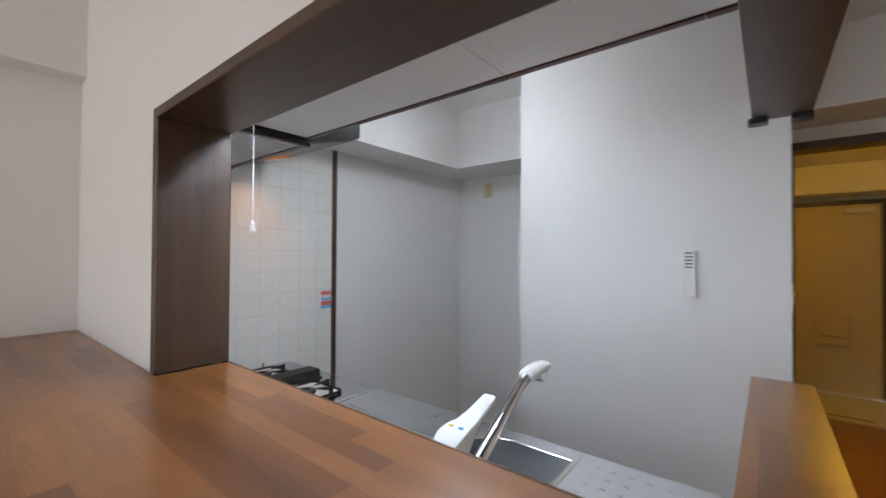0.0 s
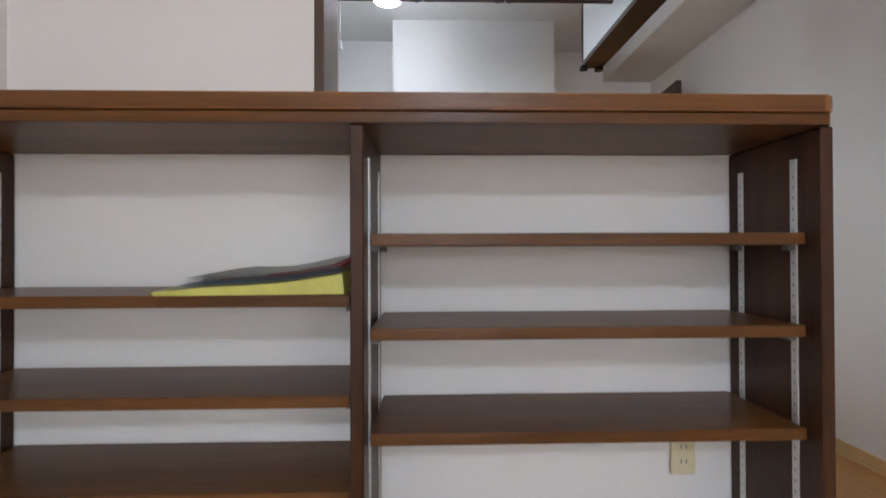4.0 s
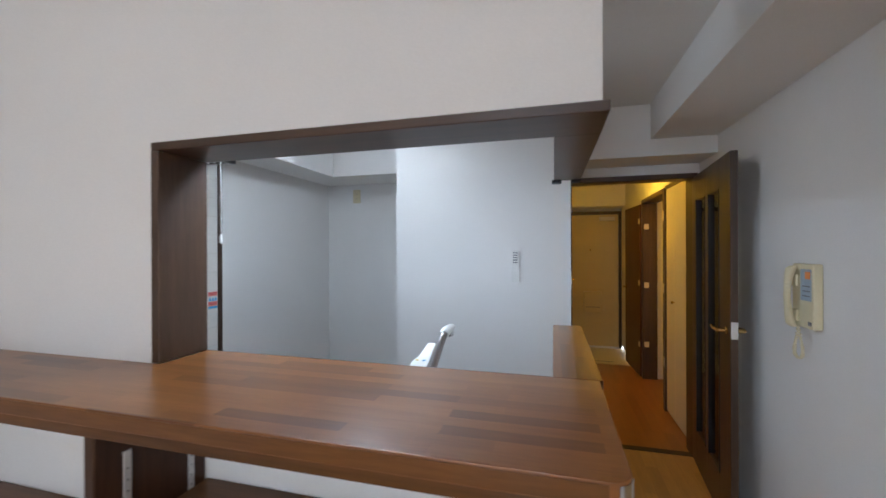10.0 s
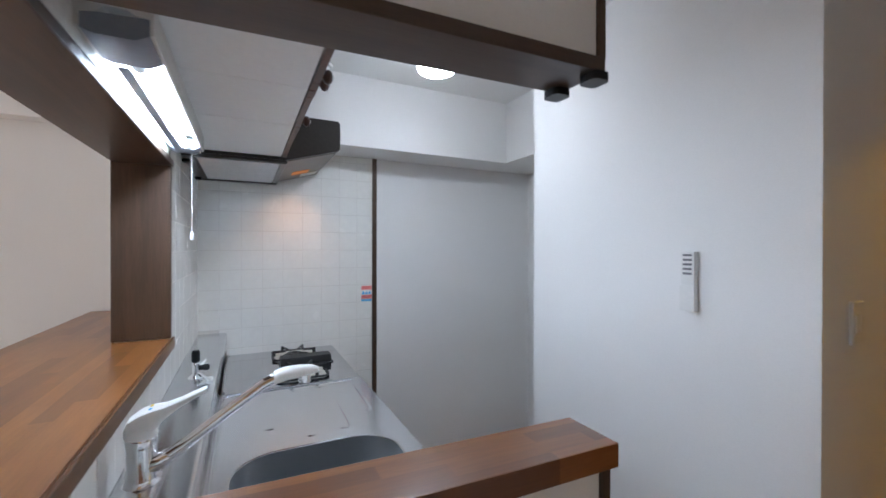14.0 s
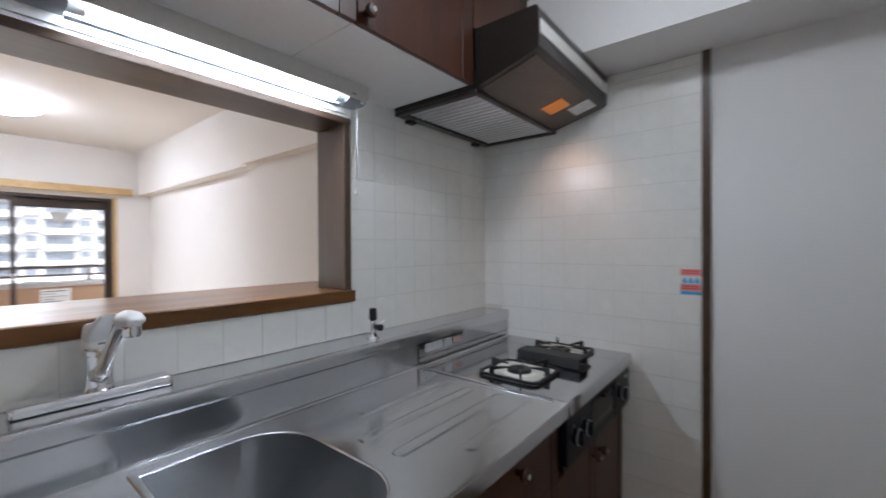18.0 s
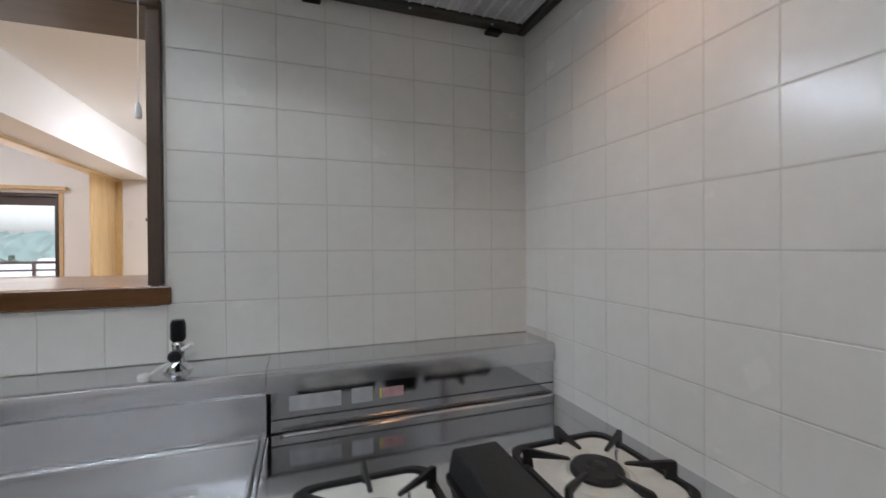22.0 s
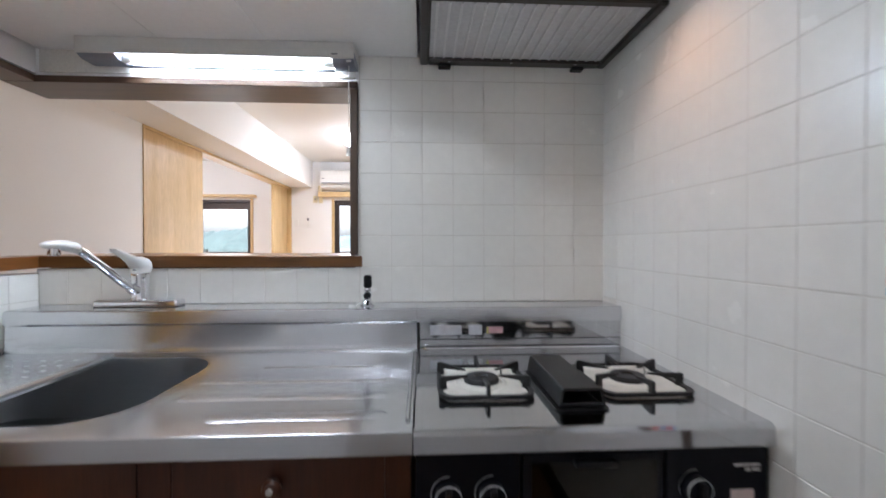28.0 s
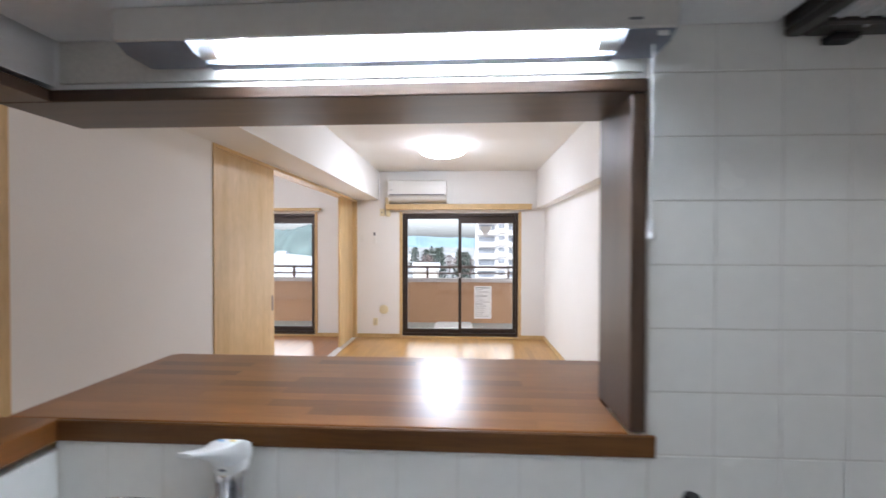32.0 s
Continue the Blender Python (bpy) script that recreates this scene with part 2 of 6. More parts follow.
GRILLIN = mat("grill_interior", (0.05, 0.055, 0.055), 0.5, 0, 0.2, 40, 8, 0)
STOVETOP = steel("polished_stove_steel", (0.60, 0.605, 0.62), 0.09, "x", 0.006)
BASIN = steel("satin_stainless_basin", (0.62, 0.625, 0.635), 0.34, "x", 0.06)
CHROME = mat("chrome", (0.82, 0.82, 0.84), 0.07, 1.0, 0.02, 30, 6, 0.0)
WHITEP = mat("white_plastic", (0.80, 0.79, 0.76), 0.35, 0, 0.02, 90, 6, 0.02)
CREAM = mat("cream_plastic", (0.74, 0.66, 0.44), 0.4, 0, 0.03, 90, 6, 0.03)
BLACKM = mat("black_enamel", (0.009, 0.009, 0.010), 0.32, 0, 0.2, 60, 8, 0.05, ior=1.35)
CASTIRON = mat("matt_black_iron", (0.016, 0.016, 0.016), 0.5, 0, 0.3, 140, 12, 0.3)
PANELBLK = mat("dark_blue_black_panel", (0.0045, 0.005, 0.009), 0.34, 0, 0.1, 80, 6, 0.02, ior=1.28)
ENAMEL = mat("cream_enamel", (0.80, 0.78, 0.70), 0.22, 0, 0.05, 40, 14, 0.03, coat=0.4)
HOODBR = mat("dark_bronze_paint", (0.032, 0.027, 0.023), 0.32, 0.2, 0.12, 70, 6, 0.04, coat=0.2)
HOODPANEL = mat("bronze_hood_panel", (0.13, 0.105, 0.09), 0.34, 0.5, 0.1, 70, 6, 0.03)
HOODGREY = mat("grey_filter_metal", (0.60, 0.60, 0.61), 0.42, 0.35, 0.08, 90, 9, 0.08)
ALU = mat("aluminium_strip", (0.74, 0.74, 0.74), 0.4, 0.6, 0.05, 90, 6, 0.05)
BRASS = mat("brass", (0.62, 0.43, 0.16), 0.25, 1.0, 0.06, 60, 8, 0.02)
WHITEBOARD = mat("white_laminate", (0.78, 0.775, 0.75), 0.42, 0, 0.02, 60, 3, 0.02)
BRONZE = mat("bronze_window_frame", (0.058, 0.043, 0.036), 0.4, 0.5, 0.1, 60, 6, 0.03)
GLASS = glass("window_glass")
SMOKED = glass("dark_glass", (0.35, 0.33, 0.30))
CLEARG = glass("door_glass", (0.72, 0.70, 0.60))
LABELGREY = mat("grey_blue_label", (0.40, 0.47, 0.55), 0.5, 0, 0.1, 60, 20, 0)
LAMPGREY = mat("lamp_housing_paint", (0.66, 0.64, 0.60), 0.45, 0, 0.03, 70, 5, 0.02)
LAMPEND = mat("lamp_socket_grey", (0.22, 0.24, 0.28), 0.4, 0, 0.05, 70, 5, 0.02)
TUBE_GLOW = glow("fluorescent_tube_glow", (0.82, 0.91, 1.0), L_TUBE)
DOWN_GLOW = glow("kitchen_lamp_glow", (0.93, 0.945, 0.95), L_DOWN)
DOWN_SIDE = glow("kitchen_lamp_shade_glow", (0.93, 0.945, 0.95), L_DOWN * 0.07)
DOME_RIM = glow("living_lamp_rim_glow", (0.95, 0.96, 1.0), L_DOME * 0.12)
DOME_GLOW = glow("living_lamp_glow", (0.95, 0.96, 1.0), L_DOME)
HALL_GLOW = glow("hall_lamp_glow", (1.0, 0.51, 0.028), L_HALL)
BATH_GLOW = glow("bathroom_lamp_glow", (1.0, 0.40, 0.03), L_HALL * 0.35)
HOOD_GLOW = glow("hood_bulb_glow", (1.0, 0.30, 0.03), L_HOOD, (0.42, 0.15, 0.03))
BASEB = mat("dark_baseboard", (0.035, 0.022, 0.016), 0.5, 0, 0.1, 60, 5, 0.05)
PAPERSHEET = mat("printed_paper", (0.84, 0.85, 0.85), 0.7, 0, 0.08, 40, 20, 0.05)
LIME = mat("yellow_green_plastic_bag", (0.62, 0.62, 0.16), 0.4, 0, 0.1, 30, 14, 0.3)
FADED = mat("faded_grey_sticker", (0.56, 0.57, 0.60), 0.6, 0, 0.12, 60, 8, 0)
FADEDPINK = mat("faded_pink_sticker", (0.62, 0.38, 0.40), 0.6, 0, 0.12, 60, 8, 0)
MARKERGREY = mat("pale_grey_film", (0.52, 0.52, 0.50), 0.6, 0, 0.06, 60, 20, 0)
INKPALE = mat("pale_print", (0.55, 0.57, 0.56), 0.7, 0, 0.12, 60, 30, 0)
NEWSPRINT = mat("newsprint", (0.86, 0.87, 0.82), 0.75, 0, 0.09, 55, 24, 0.04)
CLEARBAG = mat("milky_plastic", (0.66, 0.68, 0.46), 0.3, 0, 0.12, 40, 20, 0.2)
INKGREY = mat("grey_print", (0.20, 0.20, 0.21), 0.7, 0, 0.05, 60, 6, 0)
PINKPALE = mat("pale_pink_sticker", (0.78, 0.62, 0.58), 0.6, 0, 0.08, 60, 30, 0)
PINK = mat("pink_print", (0.80, 0.28, 0.26), 0.6, 0, 0.05, 60, 6, 0)
SOFTBLUE = mat("soft_blue_print", (0.36, 0.52, 0.74), 0.6, 0, 0.1, 60, 20, 0)
BLUE = mat("blue_print", (0.08, 0.42, 0.74), 0.6, 0, 0.05, 60, 6, 0)
PALEBLUE = mat("pale_blue_print", (0.42, 0.68, 0.84), 0.6, 0, 0.05, 60, 6, 0)
REDP = mat("red_print", (0.62, 0.08, 0.07), 0.6, 0, 0.05, 60, 6, 0)
YELLOWP = mat("yellow_print", (0.85, 0.62, 0.08), 0.6, 0, 0.05, 60, 6, 0)
ORANGE = mat("orange_plastic", (0.85, 0.30, 0.06), 0.4, 0, 0.05, 60, 6, 0)
GREEN = mat("green_plastic", (0.06, 0.20, 0.10), 0.4, 0, 0.05, 60, 6, 0)
CLOSET = mat("cream_closet_door", (0.72, 0.66, 0.50), 0.5, 0, 0.03, 50, 3, 0.03)
FRONTDOOR = mat("beige_steel_door", (0.56, 0.46, 0.27), 0.45, 0.1, 0.04, 80, 3, 0.04)
STONE = mat("cream_entry_tile", (0.62, 0.54, 0.36), 0.4, 0, 0.06, 40, 4, 0.06)
TERRA = mat("terracotta_balcony_wall", (0.55, 0.32, 0.18), 0.85, 0, 0.08, 60, 2.5, 0.2)
PLASTER = mat("pale_balcony_coping", (0.62, 0.55, 0.50), 0.8, 0, 0.06, 60, 3, 0.15)
CONC = mat("balcony_concrete", (0.42, 0.42, 0.38), 0.8, 0, 0.08, 50, 3, 0.15)
RAIL = mat("brown_metal_rail", (0.16, 0.11, 0.09), 0.4, 0.5, 0.08, 60, 5, 0.03)

# ---- shape helpers ----
def box(bm, x0, y0, z0, x1, y1, z1, bev=0.0, seg=1):
    m = Matrix.LocRotScale(((x0 + x1) / 2, (y0 + y1) / 2, (z0 + z1) / 2), None, (abs(x1 - x0), abs(y1 - y0), abs(z1 - z0)))
    r = bmesh.ops.create_cube(bm, size=1.0, matrix=m)
    if bev:
        es = list({e for v in r["verts"] for e in v.link_edges})
        bmesh.ops.bevel(bm, geom=es, offset=bev, segments=seg, profile=0.5, affect="EDGES")
    return bm


def B(*a, **k):
    return box(bmesh.new(), *a, **k)


def loft(bm, loops, cap0=True, cap1=True, closed=False):
    rows = [[bm.verts.new(p) for p in lp] for lp in loops]
    n = len(rows[0])
    pairs = list(zip(rows, rows[1:])) + ([(rows[-1], rows[0])] if closed else [])
    for a, b in pairs:
        for i in range(n):
            bm.faces.new((a[i], a[(i + 1) % n], b[(i + 1) % n], b[i]))
    if cap0 and not closed:
        bm.faces.new(rows[0][::-1])
    if cap1 and not closed:
        bm.faces.new(rows[-1])
    bmesh.ops.recalc_face_normals(bm, faces=bm.faces)
    return bm


def ring(c, r, u, v, n):
    return [Vector(c) + Vector(u) * (r * math.cos(2 * math.pi * i / n)) + Vector(v) * (r * math.sin(2 * math.pi * i / n)) for i in range(n)]


def tube(bm, pts, radii, n=16, cap=True):
    """A round bar along points; radii one number or one a point."""
    pts = [Vector(p) for p in pts]
    if not isinstance(radii, (list, tuple)):
        radii = [radii] * len(pts)
    loops, ref = [], None
    for i, p in enumerate(pts):
        d = (pts[min(i + 1, len(pts) - 1)] - pts[max(i - 1, 0)])
        if d.length < 1e-9:
            d = Vector((0, 0, 1))
        d.normalize()
        if ref is None:
            ref = d.orthogonal().normalized()
        u = (ref - d * ref.dot(d)).normalized()
        ref = u
        loops.append(ring(p, radii[i], u, d.cross(u), n))
    return loft(bm, loops, cap, cap)


def lathe(bm, c, prof, axis="z", n=28):
    """A turned shape: (radius, height) pairs along an axis from c."""
    ax = {"x": ((0, 1, 0), (0, 0, 1), (1, 0, 0)), "y": ((0, 0, 1), (1, 0, 0), (0, 1, 0)), "z": ((1, 0, 0), (0, 1, 0), (0, 0, 1)),
          "-y": ((1, 0, 0), (0, 0, 1), (0, -1, 0)), "-z": ((0, 1, 0), (1, 0, 0), (0, 0, -1)), "-x": ((0, 0, 1), (0, 1, 0), (-1, 0, 0))}[axis]
    return loft(bm, [ring(Vector(c) + Vector(ax[2]) * h, max(r, 1e-4), ax[0], ax[1], n) for r, h in prof])


def prism(bm, poly, axis, a, b, bev=0.0):
    """A flat outline pushed along an axis from a to b."""
    def at(p, q):
        return {"x": (q, p[0], p[1]), "y": (p[0], q, p[1]), "z": (p[0], p[1], q)}[axis]
    before = set(bm.edges)
    loft(bm, [[at(p, a) for p in poly], [at(p, b) for p in poly]])
    if bev:
        bmesh.ops.bevel(bm, geom=[e for e in bm.edges if e not in before], offset=bev, segments=2, profile=0.5, affect="EDGES")
    return bm


def rrect(x0, y0, x1, y1, r, n=6):
    out = []
    for cx, cy, a0 in ((x1 - r, y1 - r, 0), (x0 + r, y1 - r, 90), (x0 + r, y0 + r, 180), (x1 - r, y0 + r, 270)):
        for i in range(n + 1):
            a = radians(a0 + 90 * i / n)
            out.append((cx + r * math.cos(a), cy + r * math.sin(a)))
    return out


def finish(name, bm, material, smooth=True):
    me = bpy.data.meshes.new(name)
    bm.to_mesh(me)
    bm.free()
    me.materials.append(material)
    if smooth:
        me.shade_smooth()
        me.set_sharp_from_angle(angle=radians(35))
    return me


def centre(bm):
    c = [Vector((min(v.co[i] for v in bm.verts), max(v.co[i] for v in bm.verts), 0)) for i in range(3)]
    return Vector(((c[0][0] + c[0][1]) / 2, (c[1][0] + c[1][1]) / 2, (c[2][0] + c[2][1]) / 2))


def part(name, bm, material, parent=None, label=""):
    """One mesh, given in world places, under a thing or a part."""
    c = centre(bm)
    for v in bm.verts:
        v.co -= c
    ob = new(name, finish(name, bm, material))
    if len(ob.data.polygons) > 6:
        wnm = ob.modifiers.new("even_normals", "WEIGHTED_NORMAL")
        wnm.keep_sharp = True
    ob.location = c
    if parent:
        ob.parent = parent
        ob.matrix_parent_inverse = Matrix.Translation(-parent.location)
    return tagged(ob, label)


def thing(name, at, label, category, group=""):
    ob = new(name)
    ob.empty_display_size = 0.05
    ob.location = at
    return tagged(ob, label, category, group)


def setting(name, bm, material, label="", category=""):
    return tagged(part(name, bm, material), label, category, kind="structure")


def boxes(*rows):
    bm = bmesh.new()
    for r in rows:
        box(bm, *r)
    return bm


# ---- the large structure ----
CK, CL = 2.53, 2.765          # ceilings: kitchen and corridor, living room
floor = setting("floor", boxes((-0.3, -6.05, -0.12, 3.09, 2.41, 0), ), FLOOR, "light glossy yellow-brown wooden floor boards", "floor")
floor_hall = setting("floor_hall", boxes((1.9, 2.41, -0.12, 4.6, 4.82, 0), ), HALLFLOOR, "orange-brown wooden hall floor boards", "floor")
floor_side = setting("floor_side_room", boxes((3.09, -6.05, -0.12, 6.4, -1.6, 0), ), HALLFLOOR, "orange-brown wooden floor of the side room", "floor")
setting("threshold", boxes((2.104, 2.345, 0.0, 2.99, 2.405, 0.006)), BASEB, "dark wooden door threshold strip", "threshold")
setting("sliding_track", boxes((3.03, -5.9, 0.0, 3.13, -2.1, 0.004)), ALU, "grey metal floor track of the sliding door", "track")
setting("floor_entry", boxes((1.9, 4.82, -0.2, 3.2, 6.1, -0.05)), STONE, "cream entry floor a step lower than the hall", "floor")
setting("entry_step", boxes((2.03, 4.74, 0.0, 3.03, 4.82, 0.012), (2.03, 4.80, -0.05, 3.03, 4.83, 0.0)), STONE, "cream edge strip of the entry step", "step")

wall_partition = setting("wall_partition", boxes(
    (0.075, -0.145, 0, 0.915, 0.0, CL), (0.915, -0.145, 0, 2.085, 0.0, 1.168), (0.915, -0.145, 1.846, 2.085, 0.0, CL),
    (2.003, 0.0, 1.860, 2.085, 0.775, CK), (2.003, 0.0, 0, 2.085, 0.785, 1.17), (2.003, 0.0, CK, 2.085, 0.05, CL)), PAPER, "white papered kitchen partition wall with a serving opening", "wall")
wall_west_kitchen = setting("wall_west_kitchen", boxes((-0.2, -0.15, 0, 0.0, 2.45, CL)), PAPER, "white wall at the end of the kitchen", "wall")
setting("beam_kitchen", boxes((0.0, 0.0, 2.125, 0.29, 1.85, CK), (0.0, 1.85, 2.125, 0.95, 2.27, CK)), PAPER, "white boxed beam under the kitchen ceiling", "beam")
setting("wall_alcove", boxes((0.0, 2.27, 0, 0.95, 2.45, CL)), PAPER, "white back wall of the fridge alcove", "wall")
wall_block = setting("wall_block", boxes((0.95, 1.560, 0, 2.09, 2.47, CL)), PAPER, "white papered wall block beside the hall door", "wall")
wall_hall_door = setting("wall_hall_door", boxes((2.09, 2.353, 2.10, 3.03, 2.47, CL), (2.985, 2.353, 0, 3.03, 2.47, 2.10)), PAPER, "white wall above the hall door", "wall")
setting("beam_hall_door", boxes((2.09, 2.005, 2.175, 3.03, 2.353, CK)), PAPER, "white boxed beam before the hall door", "beam")
wall_east = setting("wall_east", boxes(
    (3.03, 0.246, 0, 3.16, 2.47, CL), (3.03, -0.76, 2.29, 3.16, 0.246, CL), (3.03, -2.09, 0, 3.16, -0.76, CL),
    (3.03, -5.93, 2.29, 3.16, -2.09, CL)), PAPER, "white papered wall with the door phone", "wall")
setting("beam_east", boxes((2.65, -5.93, 2.30, 3.03, -2.735, CL), (2.63, -2.735, 2.29, 3.03, -0.1, CL), (2.63, -0.1, 2.29, 3.03, 2.005, CK)), PAPER, "white boxed beam along the side wall", "beam")
setting("wall_west_living", boxes((-0.2, -2.45, 0, 0.075, -0.145, CL), (-0.3, -5.93, 0, -0.08, -2.45, CL)), PAPER, "white living room side wall", "wall")
setting("beam_west", boxes((0.075, -2.45, 2.125, 0.165, -0.145, CL), (-0.08, -5.93, 2.15, 0.05, -2.45, CL)), PAPER, "white boxed beam along the side wall", "beam")
W1X0, W1X1, W2X0, W2X1, WZ0, WZ1, FY = 0.345, 2.262, 3.745, 5.55, 0.03, 2.075, -5.93
wall_south = setting("wall_south", boxes(
    (-0.3, FY - 0.16, 0, W1X0, FY, CL), (W1X0, FY - 0.16, WZ1, W1X1, FY, CL), (W1X1, FY - 0.16, 0, W2X0, FY, CL), (W2X0, FY - 0.16, WZ1, W2X1, FY, CL),
    (W2X1, FY - 0.16, 0, 6.4, FY, CL), (W1X0, FY - 0.16, 0, W1X1, FY, WZ0), (W2X0, FY - 0.16, 0, W2X1, FY, WZ0)), PAPER, "white window wall of the living room", "wall")
setting("wall_side_room", boxes((6.4, -6.1, 0, 6.55, -1.5, CL), (3.16, -1.6, 0, 6.4, -1.5, CL)), PAPER, "white walls of the side room", "wall")
setting("wall_hall_west", boxes((1.9, 2.47, 0, 2.03, 6.0, CL)), PAPER, "papered hall wall", "wall")
setting("wall_hall_east", boxes((3.03, 2.47, 2.12, 3.15, 6.0, CL), (3.03, 3.207, 0, 3.15, 3.215, 2.12), (3.03, 4.22, 0, 3.15, 6.0, 2.12), (3.03, 2.47, 0, 3.15, 2.49, 2.12)), PAPER, "papered hall wall with closet and bathroom openings", "wall")
setting("wall_hall_end", boxes((1.9, 5.97, 2.14, 3.15, 6.1, CL), (2.03, 5.97, -0.05, 2.085, 6.1, 2.14)), PAPER, "papered wall around the entrance door", "wall")
setting("beam_hall_end", boxes((2.03, 5.55, 2.19, 3.03, 5.97, 2.5)), PAPER, "boxed beam above the entrance door", "beam")
setting("bathroom_walls", boxes((3.16, 3.20, 0, 4.5, 3.27, 2.4), (3.15, 4.24, 0, 4.5, 4.32, 2.4), (4.5, 3.20, 0, 4.6, 4.32, 2.4)), PAPER, "papered walls of the small lit room off the hall", "wall")
setting("closet_back", boxes((3.55, 2.47, 0, 3.65, 3.20, 2.5), (3.15, 2.4, 0, 3.55, 2.47, 2.5)), PAPER, "inside of the hall closet", "wall")

ceiling = setting("ceiling_kitchen", boxes((-0.2, 0.0, CK, 3.16, 2.47, CK + 0.1), (2.085, -0.1, CK, 3.16, 0.0, CK + 0.1)), CEIL, "white papered kitchen ceiling", "ceiling")
setting("ceiling_living", boxes((-0.3, -6.1, CL, 6.55, 0.0, CL + 0.1), (2.085, -0.1, CK + 0.1, 3.16, -0.02, CL)), CEIL, "white papered living room ceiling", "ceiling")
setting("ceiling_hall", boxes((1.9, 2.47, 2.5, 4.6, 6.1, 2.6)), CEIL, "papered hall ceiling", "ceiling")

# baseboards
setting("baseboard", boxes((0.0, 1.04, 0, 0.012, 2.27, 0.10), (0.012, 2.258, 0, 0.95, 2.27, 0.10)), BASEB, "dark baseboard in the kitchen alcove", "baseboard")
setting("baseboard_block", boxes((0.95, 1.548, 0, 2.102, 1.560, 0.07), (2.09, 1.560, 0, 2.102, 2.353, 0.07)), BASEB, "dark baseboard of the wall block", "baseboard")
setting("baseboard_living", boxes((3.018, 0.25, 0, 3.03, 2.353, 0.062), (3.018, -2.05, 0, 3.03, -0.8, 0.062), (-0.08, FY, 0, W1X0 - 0.04, FY + 0.012, 0.062), (W1X1 + 0.04, FY, 0, 3.03, FY + 0.012, 0.062),
    (-0.08, FY + 0.012, 0, -0.068, -2.45, 0.062), (0.075, -2.45, 0, 0.087, -0.41, 0.062), (3.16, FY, 0, W2X0 - 0.03, FY + 0.012, 0.062)), OAKX, "light wooden baseboard", "baseboard")
setting("baseboard_hall", boxes((2.03, 2.47, 0, 2.042, 4.82, 0.07), (2.03, 4.82, -0.05, 2.042, 5.97, 0.07)), BASEB, "dark baseboard in the hall", "baseboard")

# serving opening lining: jamb, header and the header's turned arm
lining = thing("opening_frame", (0.93, -0.07, 1.23), "dark brown wooden lining of the kitchen serving opening", "frame")
part("jamb", B(0.905, -0.151, 1.232, 0.932, 0.014, 1.824, bev=0.002), DARKWOOD, lining)
part("header", B(0.905, -0.151, 1.824, 2.099, 0.019, 1.847, bev=0.002), DARKWOODX, lining)
part("header_arm", prism(bmesh.new(), [(0.0195, 1.8242), (0.782, 1.838), (0.782, 1.862), (0.0195, 1.8468)], "x", 1.990, 2.099, 0.002), DARKWOODY, lining)
part("end_post", B(1.998, 0.775, 1.862, 2.092, 0.792, CK, bev=0.002), DARKWOOD, lining, "dark end trim of the hanging wall")
part("end_post", B(1.996, 0.785, 0.0, 2.096, 0.802, 1.172, bev=0.002), DARKWOOD, lining, "dark end trim of the low wall")
for px, py in ((2.000, 0.762), (2.080, 0.772)):
    bm = bmesh.new()
    loft(bm, [[(px + a, py + b, z) for a, b in rrect(-0.018, -0.016, 0.021, 0.021, 0.010, 3)] for z in (1.824, 1.838)])
    part("foot_cap", bm, BLACKM, lining, "small black cap")

# ---- bar counter ----
bar = thing("bar_counter", (1.1, -0.2, 1.17), "glossy reddish-brown laminated wood bar counter with a rounded end", "counter")
outline = [(0.077, -0.432), (2.062, -0.432)] + [(2.062 + 0.032 * math.sin(radians(a)), -0.40 - 0.032 * math.cos(radians(a))) for a in range(15, 91, 15)] + [(2.094, 0.012), (0.9325, 0.012), (0.9325, -0.1455), (0.077, -0.1455)]
part("countertop", prism(bmesh.new(), outline, "z", 1.194, 1.231, 0.003), BAR, bar)
inner = [(0.078, -0.425), (2.07, -0.425)] + [(2.07 + 0.022 * math.sin(radians(a)), -0.403 - 0.022 * math.cos(radians(a))) for a in range(15, 91, 15)] + [(2.092, -0.146), (0.078, -0.146)]
part("apron", prism(bmesh.new(), inner, "z", 1.168, 1.1935, 0.004), SHELF, bar)
# Thin added strip: its darker brown puts shade into the front edge's colour.
part("front_nosing", prism(bmesh.new(), [(0.078, -0.4342), (2.060, -0.4342), (2.060, -0.4322), (0.078, -0.4322)], "z", 1.1975, 1.2270, 0.0007), NOSING, bar, "thin front edge strip, darker brown for shade")
guard = [(2.062 + 0.0338 * math.sin(radians(q)), -0.40 - 0.0338 * math.cos(radians(q))) for q in range(20, 81, 10)] + [(2.062 + 0.0322 * math.sin(radians(q)), -0.40 - 0.0322 * math.cos(radians(q))) for q in range(80, 19, -10)]
part("corner_guard", prism(bmesh.new(), guard, "z", 1.199, 1.2265), STEEL, bar, "thin silver corner guard")
part("arm_cap", prism(bmesh.new(), [(0.0125, 1.189), (0.814, 1.171), (0.814, 1.213), (0.0125, 1.2308)], "x", 1.985, 2.102, 0.0025), BARY, bar, "narrow wooden cap of the low wall")
part("sill_edge", B(0.889, 0.0125, 1.190, 1.9845, 0.020, 1.2295, bev=0.002), SHELF, bar, "brown front edge of the counter on the kitchen side")

